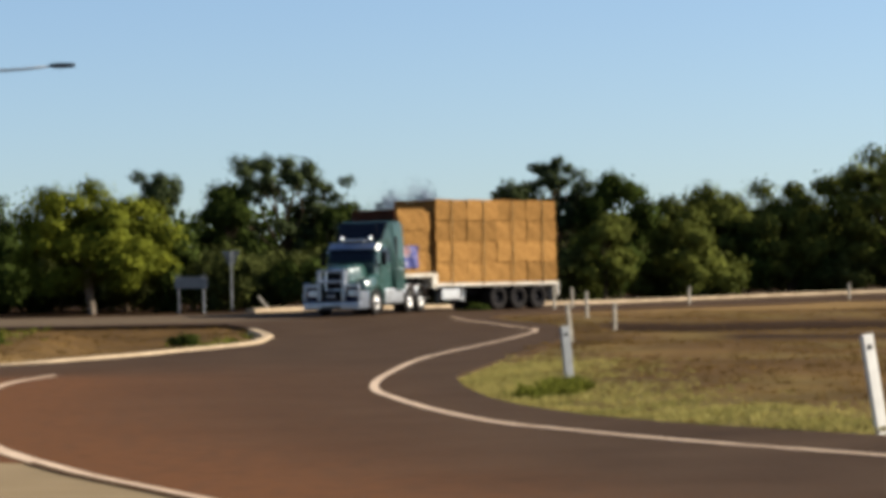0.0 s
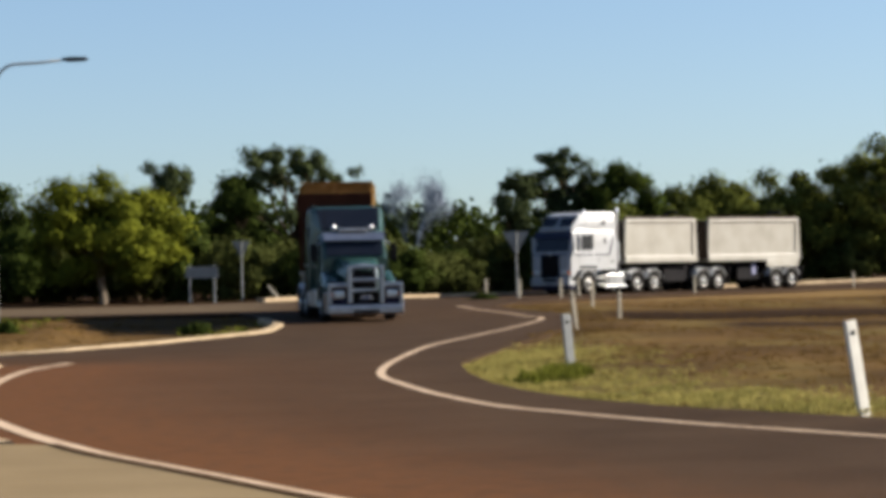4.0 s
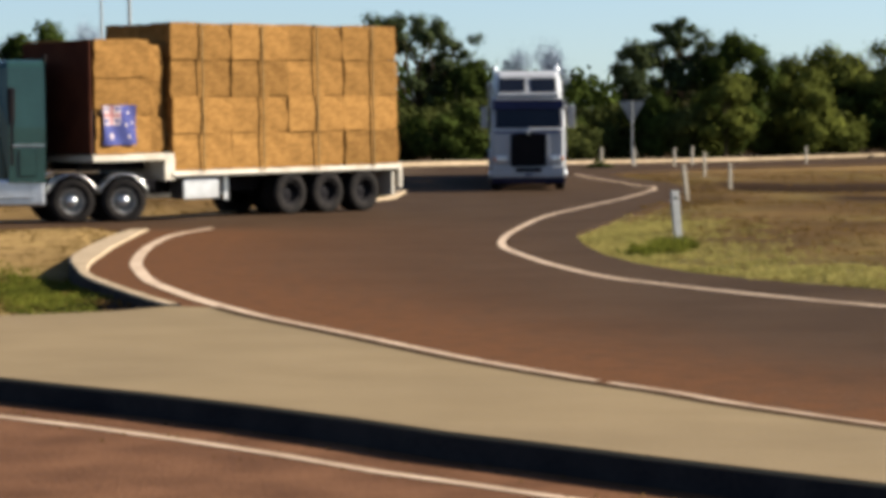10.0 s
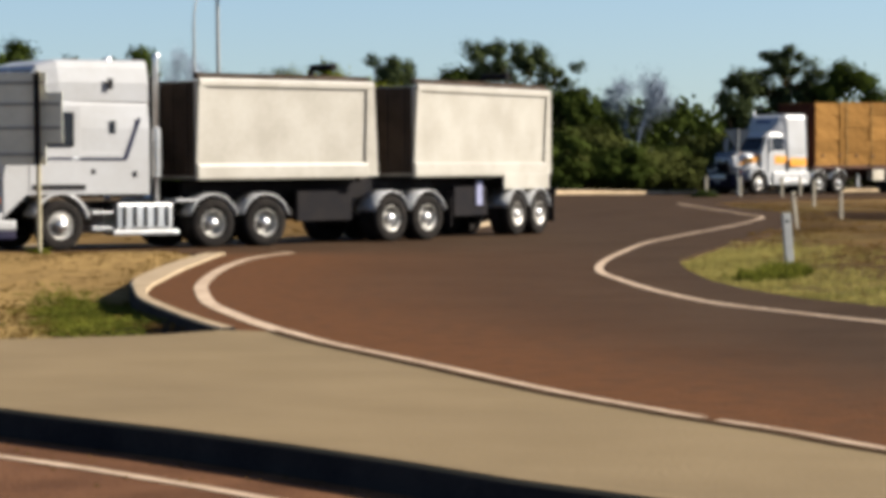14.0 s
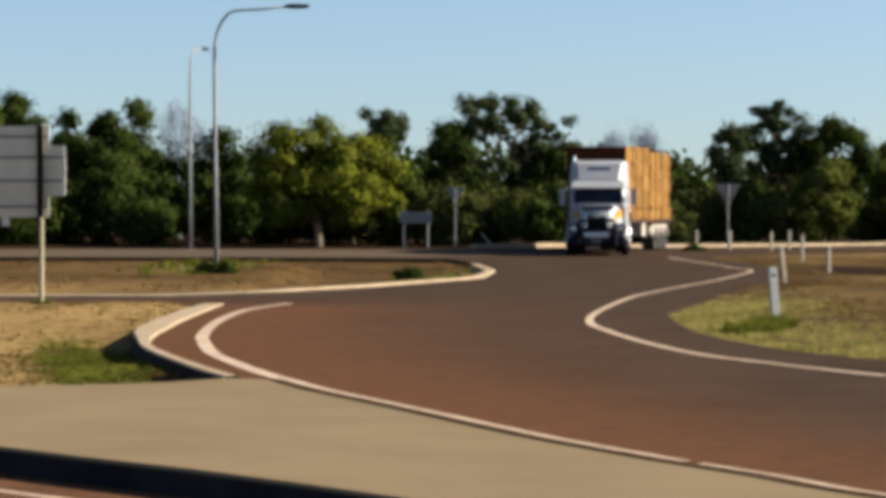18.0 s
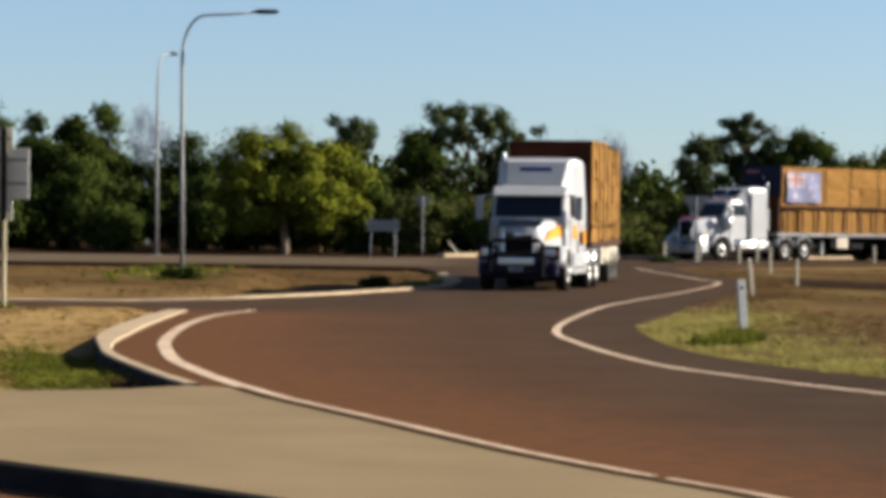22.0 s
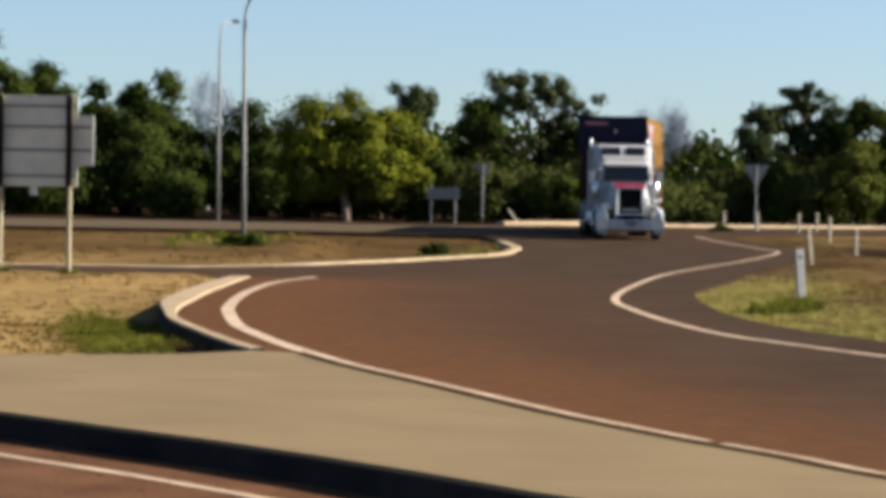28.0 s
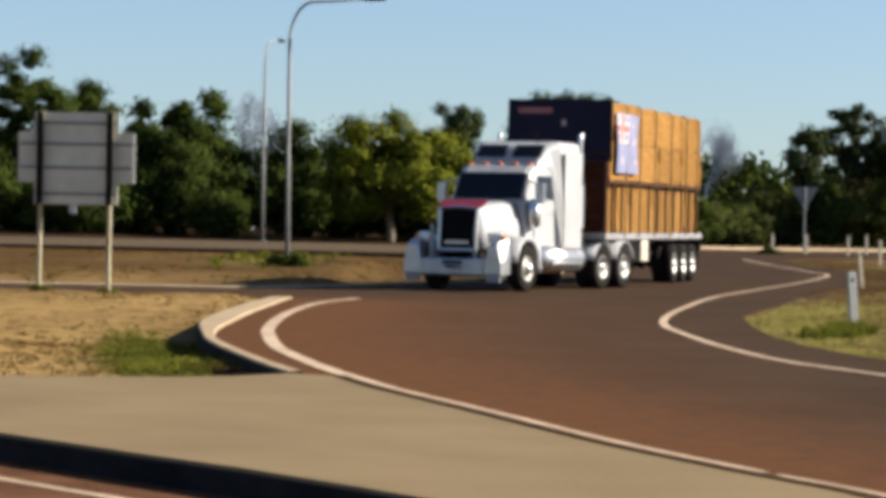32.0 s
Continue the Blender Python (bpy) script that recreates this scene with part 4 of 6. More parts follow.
def straps(load, xs, z0, z1, w=1.23):
    for x in xs:
        part("strap", tube([(x, -w - 0.03, z0), (x, -w - 0.03, z1 - 0.05), (x, -w + 0.05, z1 + 0.03), (x, w - 0.05, z1 + 0.03), (x, w + 0.03, z1 - 0.05), (x, w + 0.03, z0)], 0.022, None, 5), M_STRAP, load, "load strap over the bales")


def flag(load, x0, x1, z0, z1, y, pale=False):
    """A flag sheet tied to the load's side: a field, a crossed canton, small stars; it ripples a little."""
    blue = M_FLAGPALE if pale else M_FLAGBLUE
    sx, sz = x1 - x0, z1 - z0

    def sheet(a0, a1, b0, b1, lift):
        bm = bmesh.new()
        n, m = max(2, int(10 * abs(a1 - a0))), max(2, int(8 * abs(b1 - b0)))
        rows = [[bm.verts.new((x0 + sx * (a0 + (a1 - a0) * i / n), y + lift + 0.03 * math.sin(9 * (a0 + (a1 - a0) * i / n) + 4 * (b0 + (b1 - b0) * j / m)), z0 + sz * (b0 + (b1 - b0) * j / m))) for i in range(n + 1)] for j in range(m + 1)]
        for j in range(m):
            for i in range(n):
                bm.faces.new((rows[j][i], rows[j][i + 1], rows[j + 1][i + 1], rows[j + 1][i]))
        r = bmesh.ops.extrude_face_region(bm, geom=bm.faces[:])
        for v in [g for g in r["geom"] if isinstance(g, bmesh.types.BMVert)]:
            v.co.y += 0.004
        bmesh.ops.recalc_face_normals(bm, faces=bm.faces)
        return bm
    f = part("flag", sheet(0, 1, 0, 1, 0), blue, load, "blue flag sheet with a red and white crossed canton")
    part("canton", sheet(0.02, 0.5, 0.5, 0.98, 0.006), M_FLAGWHITE, f)
    part("cross", sheet(0.02, 0.5, 0.70, 0.79, 0.013), M_FLAGRED, f)
    part("cross", sheet(0.22, 0.30, 0.5, 0.98, 0.013), M_FLAGRED, f)
    for a, b in ((0.04, 0.86), (0.34, 0.86), (0.04, 0.56), (0.34, 0.56)):
        part("canton_corner", sheet(a, a + 0.13, b, b + 0.09, 0.012), blue, f)
    for a, b, r in ((0.24, 0.22, 0.10), (0.76, 0.82, 0.06), (0.66, 0.5, 0.06), (0.88, 0.56, 0.06), (0.76, 0.2, 0.06)):
        part("star", sheet(a - r * 0.5, a + r * 0.5, b - r * 0.7, b + r * 0.7, 0.012), M_FLAGWHITE, f)


def trailer_wheels(t, xs, rim=None, tyre=None):
    axles(t, xs)
    for x in xs:
        for s in (1, -1):
            wheel(t, x, s, True, rim, tyre)


def rear_lights(t, x, z):
    bar = part("light_bar", box(x - 0.04, x + 0.02, -1.2, 1.2, z - 0.09, z + 0.09, 0.01), M_STEEL, t)
    for s in (1, -1):
        for k, m in ((1.08, M_REDLENS), (0.9, M_AMBER), (0.72, M_REDLENS)):
            part("tail_light", box(x - 0.06, x - 0.035, s * k - 0.07, s * k + 0.07, z - 0.05, z + 0.05, 0.01), m, bar)


# ---- plants ----
def leaf_material(name, a, b, through=0.12):
    m = material(name, a, b, 0.8, 0, 0.6, 6, 0.0, island=0.2, gloss=0.0)
    nt = m.node_tree
    out, bs = nt.nodes["Material Output"], nt.nodes["Principled BSDF"]
    tr, mx = nt.nodes.new("ShaderNodeBsdfTranslucent"), nt.nodes.new("ShaderNodeMixShader")
    mx.inputs[0].default_value = through
    nt.links.new(bs.inputs["Base Color"].links[0].from_socket, tr.inputs["Color"])
    nt.links.new(bs.outputs[0], mx.inputs[1])
    nt.links.new(tr.outputs[0], mx.inputs[2])
    nt.links.new(mx.outputs[0], out.inputs["Surface"])
    return m


M_LEAF_DARK = leaf_material("dark_leaf", (0.042, 0.056, 0.0120), (0.0150, 0.0215, 0.0050))
M_LEAF_GUM = leaf_material("grey_green_leaf", (0.047, 0.058, 0.0235), (0.0220, 0.0285, 0.0120))
M_LEAF_BRIGHT = leaf_material("yellow_green_leaf", (0.124, 0.132, 0.0145), (0.058, 0.067, 0.0090), 0.14)
M_LEAF_GREEN = leaf_material("mid_green_leaf", (0.096, 0.103, 0.0200), (0.044, 0.051, 0.0120))
M_LEAF_OLIVE = leaf_material("olive_leaf", (0.064, 0.070, 0.0190), (0.0290, 0.0335, 0.0100))
M_BARE = material("grey_twigs", (0.26, 0.30, 0.36), (0.19, 0.22, 0.27), 0.9, 0, 3, 20, 0.2)
M_PALEBARK = material("pale_bark", (0.24, 0.19, 0.14), (0.15, 0.115, 0.085), 0.9, 0, 3, 20, 0.3)
M_GRASS = leaf_material("green_grass", (0.32, 0.265, 0.085), (0.20, 0.175, 0.052), 0.4)
M_STRAW = leaf_material("dead_grass", (0.140, 0.086, 0.027), (0.080, 0.049, 0.0155), 0.3)
M_WEED = leaf_material("weed_leaf", (0.125, 0.128, 0.020), (0.07, 0.076, 0.013), 0.35)


def cards(points, size, seed, up=0.0, long=1.5, out=None):
    """Leaf-shaped quads at points, turned at random; arrays of corners."""
    g = np.random.RandomState(seed)
    n = len(points)
    d = g.normal(size=(n, 3))
    d[:, 2] += up
    d /= np.linalg.norm(d, axis=1)[:, None]
    face = g.normal(size=(n, 3)) if out is None else out + g.normal(size=(n, 3)) * 0.24
    if out is not None:
        d = np.cross(d, face)
        d /= np.linalg.norm(d, axis=1)[:, None] + 1e-9
    e = np.cross(d, face)
    e /= np.linalg.norm(e, axis=1)[:, None] + 1e-9
    s = size * g.uniform(0.6, 1.35, n)[:, None]
    a, b = d * s * long * 0.5, e * s * 0.5
    return np.stack([points - a, points + b, points + a, points - b], 1).reshape(-1, 3)


def quads(name, corners, mat, parent=None):
    n = len(corners) // 4
    me = bpy.data.meshes.new(name)
    me.vertices.add(n * 4)
    me.vertices.foreach_set("co", corners.astype(np.float32).ravel())
    me.loops.add(n * 4)
    me.loops.foreach_set("vertex_index", np.arange(n * 4, dtype=np.int32))
    me.polygons.add(n)
    me.polygons.foreach_set("loop_start", np.arange(0, n * 4, 4, dtype=np.int32))
    me.update(calc_edges=True)
    me.materials.append(mat)
    ob = new(name, me)
    ob.parent = parent
    return ob


TREES = [0]


def tree(x, y, h, w, mat, low=0.25, clumps=70, leaves=55, size=0.2, spread_c=0.5, bark=None, airy=0.0, label="", stems=1, depth=None):
    """A tapered trunk with limbs to the clumps of an uneven crown; low: where the crown begins, airy: how open it is."""
    TREES[0] += 1
    clumps, leaves, size, spread_c = int(clumps * (0.52 + airy)), int(leaves * (4.1 - 3.0 * airy)), size * 0.60, spread_c * (1.75 - 1.0 * airy)
    g = np.random.RandomState(100 + TREES[0])
    t = tagged(new("tree" if h > 3.2 else "shrub"), label, "tree" if h > 3.2 else "shrub", "trees and scrub behind the road")
    dep = depth or w * 0.8
    c = []
    lobes = [(g.uniform(0, 6.283), g.uniform(0.75, 1.2), g.uniform(0.2, 1.0)) for _ in range(7)]
    while len(c) < clumps:
        p = g.uniform(-1, 1, 3)
        r = np.linalg.norm(p)
        if r > 1 or r < 0.25 + 0.35 * airy:
            continue
        az = math.atan2(p[1], p[0])
        k = 1.0
        for la, lr, lz in lobes:
            if abs((az - la + 3.1416) % 6.2832 - 3.1416) < 0.6 and abs((p[2] + 1) / 2 - lz) < 0.35:
                k = min(1.15, k * lr)
        z = low + (1 - low) * (p[2] * min(k, 1.0) + 1) / 2
        c.append((p[0] * w / 2 * k, p[1] * dep / 2 * k, z * h))
    c = np.array(c)
    top = c[:, 2].max()
    c[:, 2] *= (h - spread_c * 0.6) / top
    puffs = []
    for q in c:
        d = g.normal(size=(leaves, 3))
        d *= (g.uniform(0.3, 1.0, leaves) + (g.uniform(0, 1, leaves) < 0.2) * 0.35)[:, None] / np.linalg.norm(d, axis=1)[:, None]
        puffs.append(q + d * spread_c * g.uniform(0.65, 1.2) * np.array([1.0, 1.0, 0.72]))
    pts = np.concatenate(puffs)
    # leaves face outward from their clump and from the crown
    own = np.repeat(c, leaves, 0)
    out = 1.3 * (pts - own) / spread_c + 0.45 * (own - np.array([0, 0, h * (0.45 + 0.4 * low)])) / np.array([w / 2, dep / 2, h / 2])
    out /= np.linalg.norm(out, axis=1)[:, None] + 1e-9
    out[:, 2] += 0.15
    pts[:, 2] = np.maximum(pts[:, 2], 0.08)
    quads("crown", cards(pts, size * 1.25, TREES[0], 0.2, 1.5, out), mat, t)
    # trunk and limbs in one mesh
    bm = bmesh.new()
    base = 0.02 * h + 0.04
    for s in range(stems):
        off = Vector((g.uniform(-1, 1), g.uniform(-1, 1), 0)) * (0.25 * (stems > 1))
        fork = Vector((g.uniform(-0.08, 0.08) * w, g.uniform(-0.08, 0.08) * w, h * max(low, 0.3))) + off * 2
        tube([off + Vector((0, 0, -0.25)), off * 1.2 + Vector((0, 0, 0.3)), fork * 0.6 + off * 0.4, fork], [base * 1.25, base, base * 0.85, base * 0.7], bm, 8)
        for q in c[g.choice(len(c), min(len(c), 11), replace=False)]:
            q = Vector(q)
            m = fork.lerp(q, 0.5) + Vector((g.uniform(-0.1, 0.1) * w, g.uniform(-0.1, 0.1) * w, 0.04 * h))
            tube([fork, m, q], [base * 0.55, base * 0.3, base * 0.08], bm, 5)
    part("trunk", bm, bark or M_BARK, t, "brown trunk and limbs")
    t.matrix_world = pose(x, y, soil(x, y) - 0.05, 0, 0, g.uniform(-8, 8))
    return t


def bare_tree(x, y, h, w):
    TREES[0] += 1
    g = random.Random(TREES[0])
    t = tagged(new("tree"), "leafless pale grey tree with fine twigs", "tree", "trees and scrub behind the road")
    bm = bmesh.new()

    def grow(p, d, length, r, level):
        q = p + d * length
        tube([p, p.lerp(q, 0.5) + Vector((g.uniform(-1, 1), g.uniform(-1, 1), 0)) * length * 0.06, q], [r, r * 0.8, r * 0.6], bm, 4 if level else 6)
        if level >= 5:
            return
        for _ in range(3):
            e = (d + Vector((g.uniform(-1, 1), g.uniform(-1, 1), g.uniform(-0.3, 0.6))) * 0.75).normalized()
            grow(q, e, length * g.uniform(0.62, 0.82), max(r * 0.6, 0.012), level + 1)
    grow(Vector((0, 0, -0.2)), Vector((0, 0, 1)), h * 0.33, 0.12, 0)
    ends = [v.co.copy() for v in bm.verts if v.co.z > h * 0.42]
    part("trunk", bm, M_BARE, t)
    gg = np.random.RandomState(TREES[0])
    pick = np.array([ends[k] for k in gg.randint(0, len(ends), 7000)])
    quads("twig_spray", cards(pick + gg.normal(size=pick.shape) * 0.3, 0.022, TREES[0], 0.9, 16), M_BARE, t)
    t.matrix_world = pose(x, y, soil(x, y)) @ Matrix.Diagonal((w / h * 1.1, 1, 1, 1))
    return t


GUM, DARK, BRIGHT, OLIVE = "tall grey-green gum tree with an open crown", "dark green leafy tree", "broad bright yellow-green leafy tree", "low olive-green scrub bush"
# the trees that stand out, from the sign side to the right
tree(-25.5, 134, 9.4, 4.8, M_LEAF_DARK, 0.15, 60, 80, 0.22, 0.5, label="dark green pointed tree")
tree(-22.4, 137, 7.9, 2.2, M_LEAF_DARK, 0.55, 26, 70, 0.18, 0.42, label="small round-topped dark green tree")
tree(-16.9, 131, 7.4, 6.0, M_LEAF_DARK, 0.06, 120, 85, 0.22, 0.55, label=DARK)
tree(-19.6, 130, 5.9, 4.0, M_LEAF_DARK, 0.05, 60, 60, 0.2, 0.55, label=DARK)
tree(-12.2, 133, 5.9, 4.6, M_LEAF_DARK, 0.05, 70, 60, 0.2, 0.5, label=DARK)
bare_tree(-14.3, 140, 7.2, 3.0)
tree(-5.85, 121, 6.2, 7.0, M_LEAF_BRIGHT, 0.14, 210, 80, 0.17, 0.5, bark=M_PALEBARK, label=BRIGHT, stems=2)
tree(-3.2, 136, 7.0, 2.4, M_LEAF_GUM, 0.5, 24, 55, 0.2, 0.42, airy=0.4, label=GUM)
tree(2.9, 143, 8.0, 7.8, M_LEAF_GUM, 0.3, 85, 45, 0.2, 0.5, airy=0.5, label=GUM)
tree(0.2, 141, 6.4, 4.0, M_LEAF_DARK, 0.2, 45, 80, 0.22, 0.5, label=DARK)
tree(6.3, 142, 5.6, 3.4, M_LEAF_DARK, 0.1, 45, 80, 0.22, 0.5, label=DARK)
bare_tree(9.6, 138, 6.9, 3.6)
tree(15.4, 140, 6.6, 2.6, M_LEAF_GUM, 0.35, 30, 50, 0.2, 0.45, airy=0.4, label=GUM)
tree(18.2, 142, 8.1, 4.2, M_LEAF_GUM, 0.3, 60, 45, 0.2, 0.5, airy=0.6, label=GUM)
tree(21.2, 140, 7.0, 3.6, M_LEAF_DARK, 0.15, 55, 80, 0.22, 0.5, label=DARK)
tree(19.8, 136, 4.9, 3.2, M_LEAF_GREEN, 0.12, 48, 60, 0.17, 0.42, label="young light green tree")
tree(28.2, 152, 6.7, 6.6, M_LEAF_GREEN, 0.05, 110, 80, 0.22, 0.6, label="broad olive-green leafy tree")
tree(25.1, 142, 5.2, 3.9, M_LEAF_GREEN, 0.1, 55, 75, 0.18, 0.5, label="young light green tree")
tree(32.8, 151, 6.8, 6.4, M_LEAF_GREEN, 0.05, 100, 80, 0.22, 0.6, label="broad olive-green leafy tree")
tree(38.6, 151, 8.5, 9.2, M_LEAF_GREEN, 0.05, 150, 80, 0.21, 0.55, label="broad olive-green leafy tree")
tree(47, 158, 7.5, 7, M_LEAF_DARK, 0.1, 80, 80, 0.22, 0.55, label=DARK)
tree(-33, 134, 7.5, 7.0, M_LEAF_DARK, 0.1, 90, 50, 0.22, 0.55, label=DARK)
tree(-41, 136, 6.5, 7.0, M_LEAF_DARK, 0.1, 80, 45, 0.24, 0.55, label=DARK)
tree(60, 170, 8.4, 9.6, M_LEAF_DARK, 0.1, 80, 45, 0.24, 0.6, label=DARK)
# scrub along the far side of the road
g = np.random.RandomState(5)
for k in range(62):
    bx = -29 + 1.2 * k + g.uniform(-0.6, 0.6)
    back = 5.5 if -10 < bx < -3 else 3.5 if bx < 2.5 else 0.0 if bx < 9.5 or bx > 14.5 else 2.5
    far = 1 + 0.17 * ease(bx, 8, 34)
    tree(bx * far, (129.5 - 8.5 * (1 - ease(bx, 2, 10)) + g.uniform(-1.5, 4) + back) * far, g.uniform(2.3, 3.9), g.uniform(2.6, 4.0), (M_LEAF_GREEN if bx > 15 and k % 2 else M_LEAF_OLIVE) if k % 3 != 1 and bx > -9 else M_LEAF_DARK, 0.02, 34, 60, 0.2, 0.5, label=OLIVE if k % 3 != 1 and bx > -9 else "low dark green scrub bush")
# woods far behind, one body of leaves
pts = []
for k in range(2600):
    px, py = g.uniform(-70, 110), g.uniform(146, 166)
    px, py = px * (1 + 0.17 * ease(px, 10, 36)), py * (1 + 0.17 * ease(px, 10, 36))
    pts.append(np.array([px, py, 1.0]) + np.array([0, 0, g.uniform(0.2, 4.1) + 0.8 * noise.noise((px * 0.11, py * 0.11, 7))]) + np.clip(g.normal(size=(44, 3)), -1.6, 1.6) * np.array([1.0, 0.8, 0.5]))
tagged(quads("far_woods", cards(np.concatenate(pts), 0.32, 77, 0.2), M_LEAF_DARK), "dense dark green woods in the distance", "woods", kind="stuff")


def blades(name, spots, tall, mat, seed, label, wide=0.02, lean=0.5):
    """Grass: thin upright blades in tufts; spots are (x, y, how tall)."""
    gg = np.random.RandomState(seed)
    out = []
    for x, y, k in spots:
        n = gg.randint(5, 10)
        p = np.zeros((n, 3))
        p[:, 0], p[:, 1] = x + gg.normal(size=n) * 0.05, y + gg.normal(size=n) * 0.05
        p[:, 2] = soil(x, y) - 0.02
        tip = p + np.stack([gg.normal(size=n) * lean, gg.normal(size=n) * lean, np.ones(n)], 1) * (tall * k * gg.uniform(0.5, 1.1, n))[:, None]
        az = gg.uniform(0, 6.28, n)
        wv = np.stack([np.cos(az), np.sin(az), np.zeros(n)], 1) * wide
        mid = p * 0.45 + tip * 0.55
        out.append(np.stack([p, mid - wv, tip, mid + wv], 1).reshape(-1, 3))
    return tagged(quads(name, np.concatenate(out), mat), label, "grass", kind="stuff")


def scatter(n, x0, x1, y0, y1, keep, seed):
    gg = np.random.RandomState(seed)
    out = []
    for _ in range(n):
        x, y = gg.uniform(x0, x1), gg.uniform(y0, y1)
        k = keep(x, y)
        if k > gg.uniform(0, 1):
            out.append((x, y, gg.uniform(0.6, 1.2)))
    return out


def off_road(x, y):
    return 0.0 if inside((x, y), road_outline) or inside((x, y), pave_outline) else 1.0


def verge(x, y):
    if not off_road(x, y):
        return 0.0
    d = seg_dist(x, y, right_edge)
    return max(0.0, math.exp(-((d / 1.7) ** 2)) * (0.7 + 1.1 * noise.noise((x * 0.9, y * 0.45, 1)))) * (1 - ease(y, 46, 58))


blades("grass", scatter(40000, 3.6, 11, 24, 60, verge, 1), 0.085, M_GRASS, 11, "bright green verge grass in patches", 0.010, 0.7)
blades("tall_grass", scatter(2400, 3.9, 6.2, 38, 42.5, lambda x, y: off_road(x, y) * (math.exp(-((x - 5.1) ** 2 * 14 + (y - 40.2) ** 2 * 2.5)) + 0.5 * math.exp(-((x - 4.6) ** 2 * 14 + (y - 39.4) ** 2 * 4))), 2), 0.22, M_WEED, 12, "dark green grass clump at a guide post")
blades("dead_grass", scatter(34000, 3.8, 40, 22, 100, lambda x, y: off_road(x, y) * (0.35 + 0.6 * noise.noise((x * 0.35, y * 0.12, 4))) * (1 - drain(x, y)), 3), 0.075, M_STRAW, 13, "short dead yellow grass on the verge", 0.012, 0.9)
blades("dead_grass", scatter(9000, -14, -2.5, 24, 51, lambda x, y: off_road(x, y) * (0.4 + 0.7 * noise.noise((x * 0.5, y * 0.3, 5))), 4), 0.05, M_STRAW, 14, "short dead yellow grass on the near island", 0.014, 0.9)
blades("weeds", scatter(260, -10, -6, 79, 89, lambda x, y: off_road(x, y) * (math.exp(-((x + 7.4) ** 2 * 2 + ((y - 82.5) / 1.6) ** 2)) + math.exp(-((x + 8.8) ** 2 + ((y - 87) / 1.5) ** 2))), 8), 0.18, M_WEED, 18, "dark green weeds round a lamp post", 0.05, 0.7)
blades("weeds", scatter(14000, -7.2, -3.2, 26, 42, lambda x, y: off_road(x, y) * math.exp(-(((x + 4.15 + (y - 31) * 0.19) / 0.48) ** 2) - ((y - 34) / 4.0) ** 2), 5), 0.06, M_WEED, 15, "dark green weeds beside the kerb", 0.016, 0.9)
blades("dead_grass", scatter(9000, -40, 1, 61, 97, lambda x, y: off_road(x, y) * (0.3 + 0.8 * noise.noise((x * 0.3, y * 0.15, 6))), 6), 0.10, M_STRAW, 16, "dry grass on the far island", 0.015, 0.8)
blades("grass", scatter(1500, -12, 1.2, 70, 95, lambda x, y: off_road(x, y) * max(0.0, math.exp(-((x + 0.2) ** 2 + ((y - 78) / 5) ** 2)) + 0.5 * math.exp(-((x + 8.3) ** 2 + ((y - 88) / 4) ** 2) / 2)), 7), 0.22, M_WEED, 17, "green tufts on the far island", 0.035, 0.7)


blades("weeds", [(4.05 + 0.06 * k, 48.3 + 0.1 * (k % 3), 1.0) for k in range(5)], 0.13, M_WEED, 21, "small green tuft on the road shoulder", 0.02, 0.6)
tree(-7.15, 81.6, 0.5, 1.5, M_LEAF_DARK, 0.05, 16, 40, 0.12, 0.2, label="low dark shrub at the foot of a lamp post")
tree(-1.25, 84.6, 0.45, 1.3, M_LEAF_DARK, 0.05, 14, 40, 0.12, 0.2, label="low dark shrub in the dry grass behind the kerb")
tree(10.45, 109.2, 0.5, 0.9, M_LEAF_DARK, 0.05, 14, 40, 0.12, 0.2, label="low dark shrub beside the far road")


blades("weeds", [(x + 0.07 * (k % 4) - 0.1, 49.4 + 0.05 * (k // 4), 1.0) for x in (-9.13, -7.78) for k in range(10)], 0.16, M_WEED, 22, "small weeds round the posts of a road sign", 0.018, 0.6)


